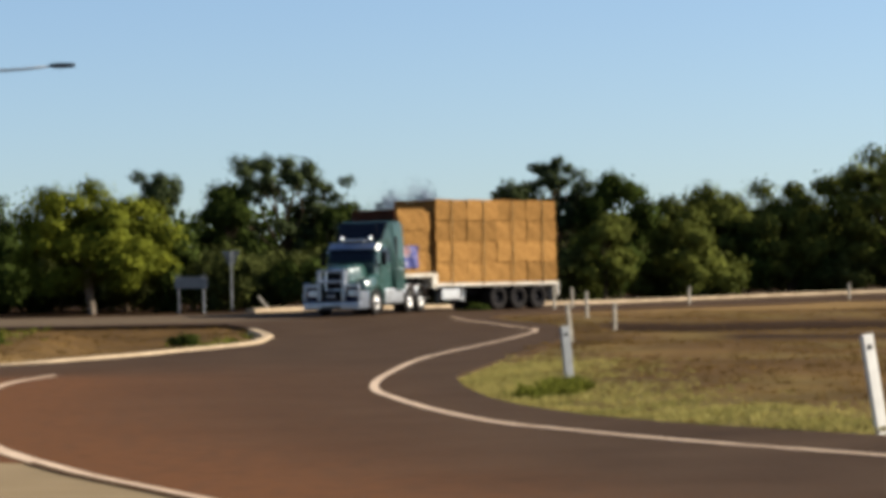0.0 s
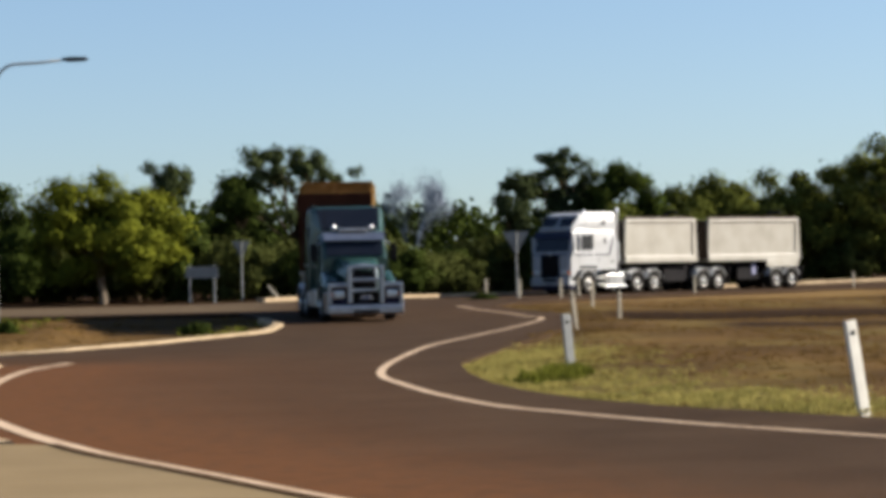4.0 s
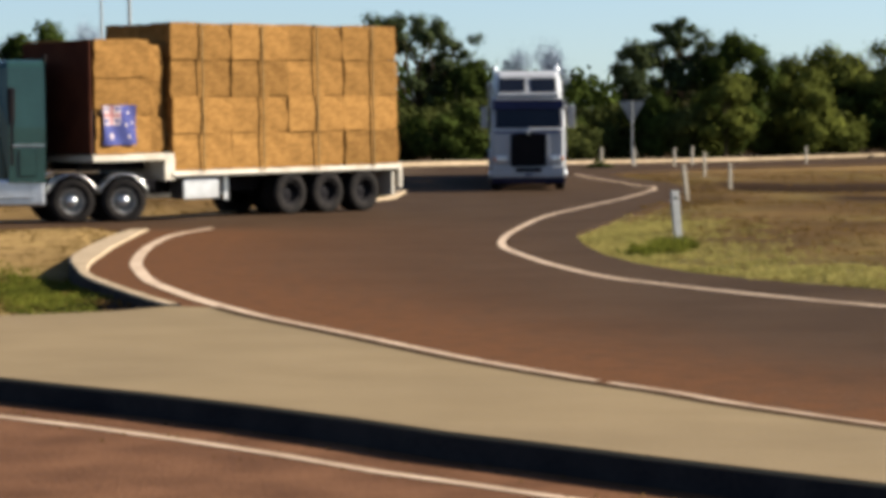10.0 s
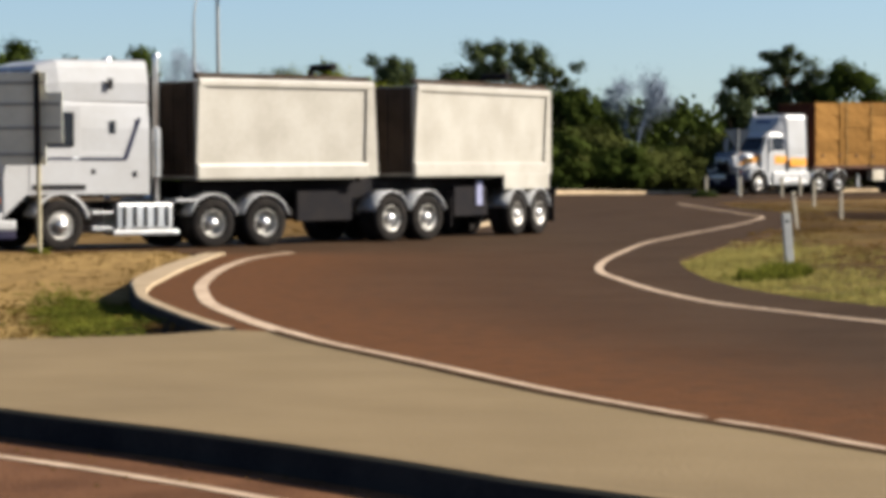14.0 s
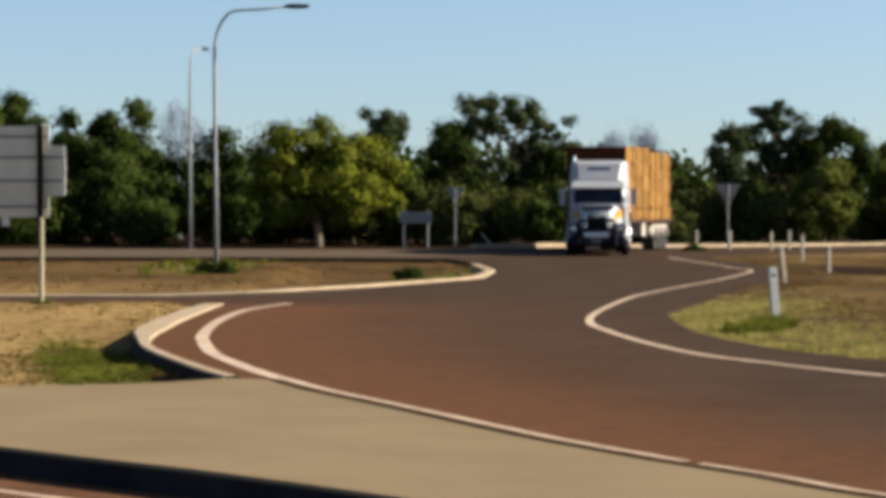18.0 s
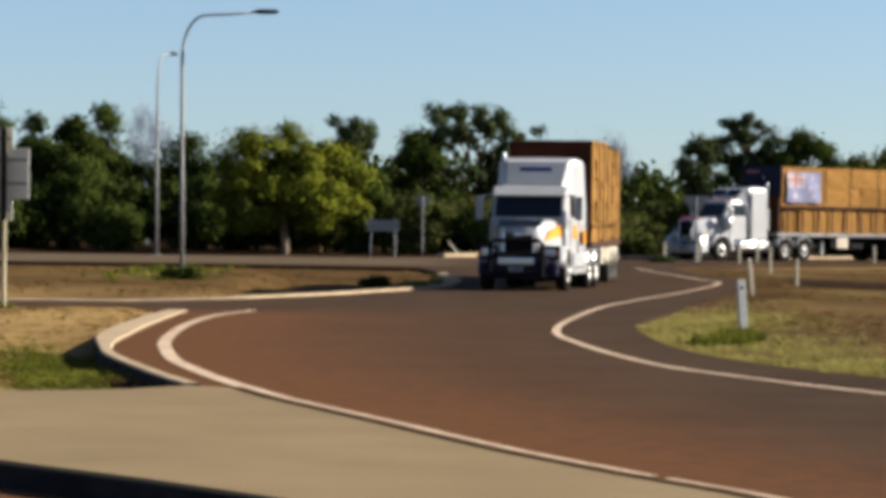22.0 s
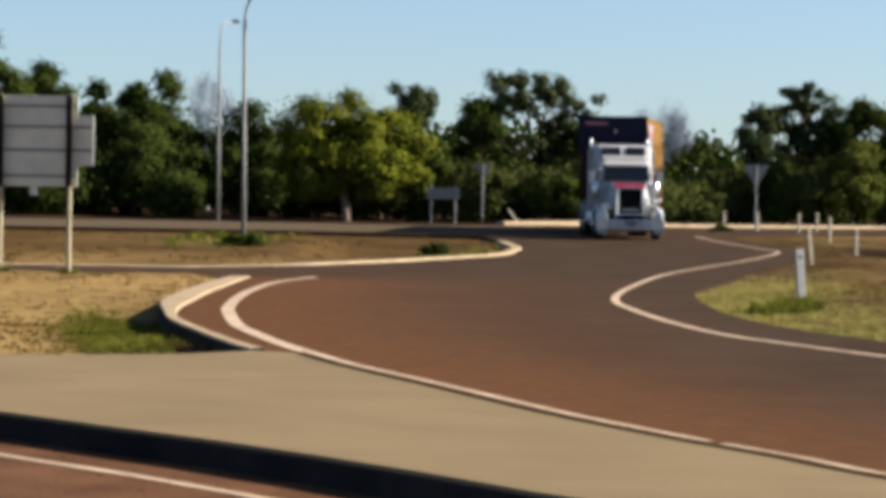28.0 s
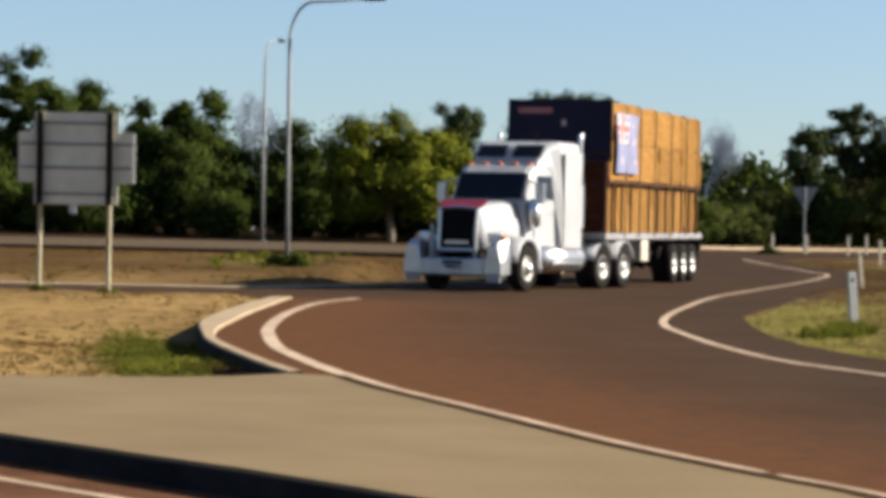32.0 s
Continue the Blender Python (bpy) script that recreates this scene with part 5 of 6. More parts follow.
# ---- first truck: green, bonneted, with a stepped hay trailer ----
def truck_green():
    t = conventional("dark green bonneted truck with an alloy bull bar and tall sleeper", M_GREEN, (-3.28, -4.48), 3.72, 0.8, 2.0, M_BAR, 2.9, 0.6)
    grille(t, 1.15, 0.44, 1.02, 1.78, 6)
    headlights(t, 1.56, 0.86, 0.9, 0.36, 0.24)
    bullbar_plate(t, 1.62, M_BAR, 1.82)
    part("bumper_link", box(1.0, 1.6, -0.4, 0.4, 0.55, 0.75), M_STEEL, t)
    for s in (1, -1):
        tank(t, -2.66, -0.9, s, 0.72, 0.3, M_CHROME, True)
        smooth(part("work_light", lathe([(0.0, -0.05), (0.08, -0.04), (0.10, 0.0), (0.09, 0.06), (0.0, 0.07)], 12), M_CHROME, t)).matrix_basis = pose(-0.8, s * 0.62, 3.02)
        part("exhaust_pipe", tube([(-2.7, s * 1.0, 1.2), (-2.7, s * 1.0, 3.85)], 0.05, None, 8), M_STEEL, t, "black exhaust pipe behind the sleeper")
    part("upper_screen", quad([(-1.16, -0.86, 2.96), (-1.16, 0.86, 2.96), (-1.60, 0.93, 3.64), (-1.60, -0.93, 3.64)], 0.06), M_GLASS, t, "dark front of the sleeper roof")
    for s in (1, -1):
        smooth(part("wing", loft([(0.98, ring(0.16, 0.92, 1.22, 0.08, 0.12)), (0.7, ring(0.26, 0.92, 1.42, 0.12, 0.2)), (0.05, ring(0.29, 1.0, 1.6, 0.14, 0.22)), (-0.5, ring(0.29, 1.0, 1.66, 0.14, 0.22))]), M_GREEN, t, "rounded wing over the front wheel")).matrix_basis = pose(0, s * 0.92, 0)
        part("air_intake", box(-1.98, -1.8, s * 1.2 - 0.1, s * 1.2 + 0.1, 1.3, 3.1, 0.05), M_STEEL, t, "black air intake stack behind the door")
    part("roof_air_intake", box(-0.85, -0.55, -0.5, 0.5, 2.9, 3.0, 0.04), M_ALLOY, t)
    mirror_arms(t, -0.5, 1.32, 1.95, 2.5, M_STEEL)
    mudguards(t, (-3.28, -4.48), M_ALLOY)
    aerial(t, -0.8, 0.9, 2.8, 3.8)
    aerial(t, -0.8, -0.9, 2.8, 3.8)
    # cab and sleeper are widened to fit the camera's view
    for ob in t.children_recursive:
        if ob.name.split(".")[0] in ("cab", "windscreen", "sun_visor", "upper_screen", "door", "door_handle", "side_window", "sleeper", "sleeper_locker", "sleeper_trim"):
            for v in ob.data.vertices:
                v.co.y *= 1.12
    return t


def trailer_step():
    """Drop-deck trailer, kingpin at x = 0; upper deck over the drive axles, lower deck behind."""
    t = tagged(new("drop_deck_trailer"), "pale-edged drop-deck trailer with three rear axles", "trailer")
    part("upper_deck", box(-1.45, 0.75, -1.24, 1.24, 1.42, 1.58, 0.02), M_DECK, t, "cream-painted upper deck")
    part("gooseneck", box(-1.65, -1.35, -1.24, 1.24, 0.95, 1.575, 0.02), M_DECK, t)
    part("lower_deck", box(-9.05, -1.5, -1.24, 1.24, 1.0, 1.15, 0.02), M_DECK, t, "cream-painted lower deck")
    bm = bmesh.new()
    for s in (1, -1):
        box(-8.9, -1.5, s * 0.45 - 0.06, s * 0.45 + 0.06, 0.62, 1.0, 0, bm)
        box(-1.8, 0.6, s * 0.45 - 0.06, s * 0.45 + 0.06, 1.2, 1.42, 0, bm)
    part("frame", bm, M_STEEL, t)
    trailer_wheels(t, (-5.35, -6.6, -7.85), RIM_3)
    for s in (1, -1):
        part("tool_box", box(-3.1, -2.0, s * 0.88 - 0.25, s * 0.88 + 0.25, 0.48, 0.95, 0.02), M_ALLOY, t, "silver side locker")
        part("landing_leg", box(-3.7, -3.55, s * 0.7 - 0.07, s * 0.7 + 0.07, 0.42, 1.0, 0.01), M_ALLOY, t)
        part("rear_flap", box(-8.9, -8.84, s * 0.85 - 0.33, s * 0.85 + 0.33, 0.38, 0.98), M_DECK, t, "pale mud flap")
        part("rope_rail", tube([(-9.0, s * 1.26, 1.06), (-1.55, s * 1.26, 1.06)], 0.03), M_DECK, t)
    part("headboard", box(0.70, 0.76, -1.22, 1.22, 1.58, 2.6, 0.01), M_STEEL, t, "dark steel headboard rack")
    part("rear_board", box(-9.15, -9.05, -1.24, 1.24, 0.55, 1.16, 0.02), M_DECK, t)
    rear_lights(t, -9.17, 0.7)
    load = tagged(new("hay_load"), "stacked golden straw bales strapped on the trailer deck", "hay load")
    stack_bales(load, -0.95, 0.65, 1.59, 4.22, 1, 3, 2, 1.24)
    stack_bales(load, -1.5, -1.0, 1.59, 4.1, 1, 3, 2, 1.05)
    stack_bales(load, -9.0, -1.6, 1.16, 4.62, 4, 4, 2, 1.24)
    straps(load, (-2.5, -4.4, -6.2, -8.1), 1.1, 4.58, 1.27)
    # added sheet: darkens the front bales as shade would
    part("front_board", box(0.77, 0.81, -1.24, 1.24, 1.60, 4.18, 0.01), M_FRONTSHADE, load, "dark maroon sheet painted as the load's shaded front")
    flag(load, 0.5, -0.45, 1.8, 2.7, 1.32)
    return t, load


# ---- second truck: white cab-over with two tipper tubs ----
def truck_cabover():
    t = tagged(new("prime_mover"), "white cab-over truck with raised roof and dark blue stripes", "truck")
    drives = (-3.6, -4.9)
    chassis(t, -5.8, 1.0)
    axles(t, (0.0, *drives))
    part("cab", loft([(1.36, ring(1.10, 0.75, 2.02, 0.12)), (1.28, ring(1.21, 0.70, 2.06, 0.1)), (0.78, ring(1.22, 1.15, 2.1, 0.1)), (-2.05, ring(1.22, 1.15, 2.1, 0.1))]), M_WHITE, t, "white cab body")
    part("cab_upper", loft([(1.27, ring(1.19, 2.0, 2.12, 0.03, 1.17)), (1.06, ring(1.20, 2.0, 2.98, 0.14, 1.16)), (0.75, ring(1.21, 2.0, 3.12, 0.14, 1.16)), (-2.05, ring(1.22, 2.0, 3.12, 0.14, 1.16))]), M_WHITE, t, "white upper cab")
    part("roof", loft([(0.98, ring(1.02, 3.05, 3.15, 0.03, 1.0)), (0.42, ring(1.08, 3.05, 3.78, 0.14, 1.02)), (0.0, ring(1.14, 3.05, 3.9, 0.16, 1.08)), (-2.05, ring(1.18, 3.05, 3.92, 0.16, 1.12))]), M_WHITE, t, "raised white roof")
    part("windscreen", quad([(1.285, -1.06, 2.06), (1.285, 1.06, 2.06), (1.10, 1.06, 2.80), (1.10, -1.06, 2.80)], 0.02), M_GLASS, t, "wide dark windscreen")
    part("sun_visor", quad([(1.20, -1.16, 2.66), (1.20, 1.16, 2.66), (1.10, 1.16, 2.98), (1.10, -1.16, 2.98)], 0.04), M_NAVY, t, "dark blue sun visor")
    for s in (1, -1):
        part("roof_window", quad([(0.90, s * 0.52 - 0.42, 3.22), (0.90, s * 0.52 + 0.42, 3.22), (0.52, s * 0.50 + 0.42, 3.66), (0.52, s * 0.50 - 0.42, 3.66)], 0.03), M_GLASS, t, "dark roof window")
        d = part("door", box(-0.45, 0.72, s * 1.222 - 0.01, s * 1.222 + 0.01, 1.2, 2.95, 0.01), M_WHITE, t, "white cab door")
        part("side_window", box(-0.28, 0.55, s * 1.232 - 0.008, s * 1.232 + 0.008, 2.12, 2.82, 0.04), M_GLASS, d, "dark door window")
        part("door_handle", box(-0.4, -0.25, s * 1.24 - 0.012, s * 1.24 + 0.012, 1.86, 1.9), M_CHROME, d)
        part("stripe", box(-1.50, 1.0, s * 1.236 - 0.003, s * 1.236 + 0.003, 1.85, 1.90), M_NAVY, t, "thin dark blue line")
        part("stripe", quad([(-1.42, s * 1.231, 1.85), (-1.52, s * 1.231, 1.85), (-1.85, s * 1.231, 2.70), (-1.77, s * 1.231, 2.72)][::-s], 0.006), M_NAVY, t, "thin dark blue line")
        part("lettering_bar", box(-0.55, 0.66, s * 1.234 - 0.004, s * 1.234 + 0.004, 1.24, 1.35), M_STEEL, t, "dark unreadable lettering bar")
        part("step_recess", box(-1.75, -1.65, s * 1.224 - 0.006, s * 1.224 + 0.006, 1.5, 1.62), M_STEEL, t)
        part("step_recess", box(-0.78, -0.70, s * 1.224 - 0.006, s * 1.224 + 0.006, 1.56, 1.66), M_STEEL, t)
        part("sleeper_vent", box(-1.2, -1.08, s * 1.226 - 0.006, s * 1.226 + 0.006, 3.3, 3.52), M_STEEL, t)
        part("sleeper_window", box(-1.25, -1.12, s * 1.228 - 0.006, s * 1.228 + 0.006, 2.4, 2.65), M_GLASS, t)
        smooth(part("fender", arch(0.0, s * 0.75, s * 1.215, R + 0.02, 0.60, 0.06, 15, 170), M_WHITE, t, "white front mudguard"))
        part("battery_box", box(-2.6, -1.3, s * 0.9 - 0.3, s * 0.9 + 0.3, 0.42, 0.95, 0.03), M_CHROME, t, "polished alloy battery box")
        for k in range(5):
            part("box_rib", box(-2.5 + 0.25 * k, -2.43 + 0.25 * k, s * 1.21 - 0.012, s * 1.21 + 0.012, 0.48, 0.9), M_STEEL, t)
        part("cab_step", box(-1.2, -0.72, s * 1.0 - 0.2, s * 1.0 + 0.2, 0.42, 0.48, 0.01), M_ALLOY, t)
        part("cab_step", box(-1.2, -0.72, s * 1.0 - 0.2, s * 1.0 + 0.2, 0.74, 0.80, 0.01), M_ALLOY, t)
        part("lower_sill", box(-2.75, -1.2, s * 1.0 - 0.22, s * 1.0 + 0.22, 0.30, 0.40, 0.02), M_ALLOY, t)
        part("quarter_guard", box(-3.2, -2.7, s * 0.92 - 0.28, s * 0.92 + 0.28, 0.98, 1.04, 0.02), M_WHITE, t)
        wheel(t, 0.0, s, False)
        for x in drives:
            wheel(t, x, s, True)
        stack(t, -2.3, s * 1.05, 1.0, 4.05, 0.065)
    grille(t, 1.385, 0.55, 0.84, 1.84, 10, M_STEEL, 0.03)
    part("badge", box(1.40, 1.43, -0.06, 0.06, 1.86, 1.98, 0.01), M_CHROME, t)
    part("waist_line", box(1.352, 1.366, -1.1, 1.1, 1.88, 1.94), M_BLUE, t)
    b = part("bumper", box(1.0, 1.45, -1.22, 1.22, 0.44, 0.64, 0.05), M_WHITE, t, "white steel bumper")
    part("apron", box(1.0, 1.41, -1.2, 1.2, 0.26, 0.44, 0.03), M_TARP, b, "dark apron under the bumper")
    part("bumper_slot", box(1.44, 1.46, -0.42, 0.42, 0.62, 0.76, 0.01), M_STEEL, b, "dark slot in the bumper")
    part("bumper_panel", box(1.3, 1.435, -1.2, 1.2, 0.60, 0.80, 0.04), M_WHITE, t)
    for s in (1, -1):
        part("grille_post", box(1.36, 1.43, s * 0.63 - 0.035, s * 0.63 + 0.035, 0.84, 1.78, 0.02), M_WHITE, t)
    headlights(t, 1.40, 0.88, 1.05, 0.36, 0.2)
    plate(t, 1.455, 0.54)
    mirror_arms(t, 0.95, 1.42, 2.05, 2.75, M_WHITE)
    mudguards(t, drives, M_WHITE)
    part("turntable", box(-5.0, -3.9, -0.45, 0.45, 1.0, 1.15, 0.04), M_STEEL, t)
    return t


def tub(t, x0, x1, slant=-0.8, z0=1.48, z1=3.52):
    """A smooth-sided tipper tub with a rim, a recessed panel a side and a sloped tail."""
    bm = bmesh.new()
    w = 1.22
    low = [(x0 + slant * 0.3, -w + 0.12, z0), (x0 + slant * 0.3, w - 0.12, z0), (x1, w - 0.12, z0), (x1, -w + 0.12, z0)]
    top = [(x0, -w, z1), (x0, w, z1), (x1, w, z1), (x1, -w, z1)]
    a, b = [bm.verts.new(p) for p in low], [bm.verts.new(p) for p in top]
    inner = [bm.verts.new((p[0] * 0.985 + 0.015 * (x0 + x1) / 2, p[1] * 0.95, p[2])) for p in top]
    floor = [bm.verts.new((p[0] * 0.98 + 0.02 * (x0 + x1) / 2, p[1] * 0.9, p[2] + 0.15)) for p in low]
    bm.faces.new(list(reversed(a)))
    bm.faces.new(floor)
    for i in range(4):
        j = (i + 1) % 4
        bm.faces.new((a[i], a[j], b[j], b[i]))
        bm.faces.new((b[i], b[j], inner[j], inner[i]))
        bm.faces.new((inner[i], inner[j], floor[j], floor[i]))
    bmesh.ops.recalc_face_normals(bm, faces=bm.faces)
    body = part("tub", bm, M_TUB, t, "dusty white tipper tub")
    for s in (1, -1):
        part("top_rail", box(x0, x1, s * 1.23 - 0.045, s * 1.23 + 0.045, z1 - 0.12, z1 + 0.05, 0.03), M_TUB, body)
        part("bottom_rail", box(x0 + 0.1, x1, s * 1.145 - 0.06, s * 1.145 + 0.06, z0 - 0.04, z0 + 0.30, 0.05), M_TUB, body)
        part("end_rail", quad([(x0 + 0.02 + slant * 0.3, s * 1.12, z0), (x0 + 0.42 + slant * 0.3, s * 1.12, z0), (x0 + 0.22, s * 1.235, z1), (x0, s * 1.235, z1)][::-s], 0.03), M_TUB, body)
        part("front_post", quad([(x1 - 0.24, s * 1.12, z0), (x1, s * 1.12, z0), (x1, s * 1.235, z1), (x1 - 0.20, s * 1.235, z1)][::-s], 0.03), M_TUB, body)
        part("hinge", box(x0 + 0.15, x0 + 0.4, s * 1.1 - 0.08, s * 1.1 + 0.08, z0 - 0.12, z0 + 0.02, 0.02), M_STEEL, body)
    for k in range(5):
        y = -0.9 + 0.45 * k
        part("front_rib", box(x1, x1 + 0.06, y - 0.04, y + 0.04, z0 + 0.05, z1 - 0.05, 0.01), M_TUBFRONT, body)
    part("front_panel", box(x1 - 0.005, x1 + 0.02, -1.1, 1.1, z0 + 0.05, z1 - 0.03), M_TUBFRONT, body, "dark grey front wall")
    part("rolled_tarp", tube([(x0 + 0.05, 1.1, z1 + 0.10), (x1 - 0.05, 1.1, z1 + 0.10)], 0.07, None, 8), M_TUBFRONT, body, "rolled grey tarpaulin")
    part("hoist", tube([(x1 + 0.12, 0.0, 1.1), (x1 + 0.12, 0, z1 + 0.12)], 0.12, None, 10), M_STEEL, t, "dark tipping hoist")
    part("tarp_arm", tube([(x0 + 0.2, -0.6, z1), (x0 + 0.1, -0.6, z1 + 0.42), (x0 + 0.1, 0.1, z1 + 0.42)], 0.09, None, 6), M_STEEL, t)


def trailer_tub(label, x1, x0, axle_xs, skirt=False):
    t = tagged(new("tipper_trailer"), label, "trailer", "tipper trailers of the white truck")
    tub(t, x0, x1)
    bm = bmesh.new()
    for s in (1, -1):
        box(min(axle_xs) - 0.9, x1 - 0.2, s * 0.42 - 0.06, s * 0.42 + 0.06, 0.98, 1.42, 0, bm)
    part("frame", bm, M_STEEL, t)
    trailer_wheels(t, axle_xs)
    mudguards(t, axle_xs, M_WHITE, 0.58, 0.62, 1.23)
    for s in (1, -1):
        part("side_guard", box(max(axle_xs) + 0.9, max(axle_xs) + 2.6, s * 0.75 - 0.08, s * 0.75 + 0.08, 0.5, 1.2, 0.02), M_STEEL, t)
        if skirt:
            part("ladder_board", box(max(axle_xs) + 1.25, max(axle_xs) + 1.55, s * 0.86 - 0.02, s * 0.86 + 0.02, 0.75, 1.35, 0.01), M_FLAGPALE, t, "pale blue-grey board")
        if skirt:
            part("rear_skirt", box(min(axle_xs) - 0.52, max(axle_xs) + 0.75, s * 1.19 - 0.03, s * 1.19 + 0.03, 1.12, 1.5, 0.02), M_TUB, t, "dusty white side skirt above the axles")
    for s in (1, -1):
        part("mud_flap", box(min(axle_xs) - 0.8, min(axle_xs) - 0.77, s * 0.92 - 0.3, s * 0.92 + 0.3, 0.3, 0.98), M_STEEL, t)
    rear_lights(t, min(axle_xs) - 0.92, 1.05)
    return t


# ---- third truck: white with an orange band ----
def truck_orange():
    t = conventional("white bonneted truck with orange stripes and a tall sleeper", M_WHITE, (-4.1, -5.45), 3.72, 1.2, 1.92, M_WHITE, 2.92)
    grille(t, 1.15, 0.42, 0.98, 1.62, 5, M_ALLOY)
    part("badge", box(1.17, 1.2, -0.13, 0.13, 1.5, 1.6, 0.01), M_CHROME, t)
    headlights(t, 1.12, 0.84, 1.05, 0.36, 0.22)
    part("bonnet_shield", quad([(1.1, -0.5, 1.76), (1.1, 0.5, 1.76), (0.8, 0.56, 1.93), (0.8, -0.56, 1.93)], 0.03), M_GLASS, t, "dark bonnet stone guard")
    part("bumper", box(1.0, 1.34, -0.84, 0.84, 0.34, 0.92, 0.08), M_TARP, t, "dark navy front bumper")
    for s in (1, -1):
        part("bumper_corner", box(0.92, 1.28, s * 0.96 - 0.14, s * 0.96 + 0.14, 0.40, 0.80, 0.08), M_TARP, t, "dark navy bumper corner")
    b = part("bull_bar", tube([(1.46, -0.72, 0.4), (1.46, -0.72, 1.28), (1.46, -0.62, 1.38), (1.46, 0.62, 1.38), (1.46, 0.72, 1.28), (1.46, 0.72, 0.4)], 0.06), M_STEEL, t, "black tubular bull bar")
    for z in (0.5, 1.02):
        part("cross_bar", tube([(1.46, -0.72, z), (1.46, 0.72, z)], 0.05), M_STEEL, b)
    part("spot_lamp", box(1.46, 1.54, -0.5, 0.5, 0.72, 0.92, 0.06), M_LAMP, b, "row of clear driving lamps")
    plate(t, 1.52, 0.6)
    for s in (1, -1):
        # orange sweep over bonnet, door and sleeper
        part("orange_band", box(-3.18, -1.99, s * 1.172 - 0.004, s * 1.172 + 0.004, 1.30, 1.68), M_ORANGE, t, "orange painted band")
        part("orange_band", box(-1.99, -1.1, s * 1.036 - 0.004, s * 1.036 + 0.004, 1.42, 1.8), M_ORANGE, t, "orange painted band")
        part("orange_band", quad([(-0.55, s * 0.90, 1.55), (0.85, s * 0.60, 1.36), (0.45, s * 0.68, 1.66), (-0.45, s * 0.84, 1.84)][::s], 0.012), M_ORANGE, t, "orange painted sweep on the bonnet")
        tank(t, -3.4, -0.95, s, 0.74, 0.33, M_WHITE, True)
        part("bonnet_stripe", quad([(1.02, s * 0.16, 1.82), (1.02, s * 0.40, 1.80), (0.3, s * 0.44, 1.935), (0.3, s * 0.20, 1.94)][::s], 0.012), M_ORANGE, t, "orange stripe on the bonnet")
    stack(t, -1.95, -0.98, 2.9, 3.85, 0.05, False)
    part("roof_sign_bar", box(-0.02, 0.02, -0.45, 0.45, -0.07, 0.07), M_BLUE, t, "blue unreadable lettering bar").matrix_basis = pose(-1.58, 0, 3.38, 0, -30, 0)
    mirror_arms(t, -0.5, 1.4, 1.95, 2.6, M_WHITE)
    mudguards(t, (-4.1, -5.45), M_ALLOY, 0.58, 0.62, 1.22)
    for s in (1, -1):
        part("lamp_surround", box(0.95, 1.125, *sorted((s * 0.60, s * 1.14)), 0.84, 1.24, 0.04), M_TARP, t, "dark navy surround of the headlight")
    # a broad cab and bonnet
    for ob in t.children_recursive:
        kind = ob.name.split(".")[0]
        if kind in ("cab", "windscreen", "sun_visor", "door", "door_handle", "side_window", "bonnet", "bonnet_shield", "sleeper", "sleeper_locker", "sleeper_trim", "orange_band"):
            for v in ob.data.vertices:
                v.co.y *= 1.04 if kind.startswith("sleeper") or (kind == "orange_band" and v.co.x < -2.0 and min(u.co.x for u in ob.data.vertices) < -3) else 1.12
    return t


def trailer_flat(deck_mat, frame_mat, rear, tri, label, guard=None):
    """Flat-top trailer with kingpin at x = 0."""
    t = tagged(new("flat_top_trailer"), label, "trailer")
    part("deck", box(-rear, 1.1, -1.24, 1.24, 1.18, 1.33, 0.02), deck_mat, t, "flat deck edge")
    bm = bmesh.new()
    for s in (1, -1):
        box(-rear + 0.1, 0.9, s * 0.45 - 0.06, s * 0.45 + 0.06, 0.82, 1.18, 0, bm)
    part("frame", bm, frame_mat, t)
    trailer_wheels(t, tri, *((RIM_3, TYRE_3) if guard else ()))
    if guard:
        mudguards(t, tri, guard, 0.56, 0.64, 1.23, R, 5, 175)
    for s in (1, -1):
        part("tool_box", box(-3.9, -3.1, s * 0.98 - 0.2, s * 0.98 + 0.2, 0.62, 1.16, 0.02), M_DECK, t, "pale side locker")
        part("landing_leg", box(-2.6, -2.45, s * 0.7 - 0.07, s * 0.7 + 0.07, 0.3, 0.95, 0.01), M_ALLOY, t)
        part("spare_carrier", box(-5.3, -4.4, s * 0.8 - 0.1, s * 0.8 + 0.1, 0.6, 0.95, 0.02), M_STEEL, t)
        part("mud_flap", box(min(tri) - 0.72, min(tri) - 0.68, s * 0.9 - 0.3, s * 0.9 + 0.3, 0.3, 1.1), M_STEEL, t)
    rear_lights(t, -rear - 0.03, 0.95)
    return t


def load_three():
    load = tagged(new("hay_load"), "tall stacked golden straw bales in two blocks", "hay load")
    stack_bales(load, -0.75, 0.85, 1.34, 4.3, 1, 5, 2)
    stack_bales(load, -4.9, -0.8, 1.34, 4.35, 2, 5, 2)
    stack_bales(load, -10.15, -5.1, 1.34, 4.22, 2, 5, 2)
    straps(load, (-1.2, -2.9, -4.5, -6.0, -8.0, -9.4), 1.25, 4.3)
    # added sheet that paints the shade over the load's front
    part("front_board", box(0.90, 0.94, -1.22, 1.22, 1.34, 4.27, 0.01), M_FRONTSHADE, load, "dark maroon sheet painted as the load's shaded front")
    # dark blocks on the bales stand for shade in the gaps
    for k in range(9):
        x = 0.4 - 1.15 * k
        part("bale_hollow", box(x - 0.07, x + 0.07, 1.17, 1.232, 1.72, 1.86, 0.02), M_RUSTDARK, load, "dark block painted as shade between bale ends")
    return load


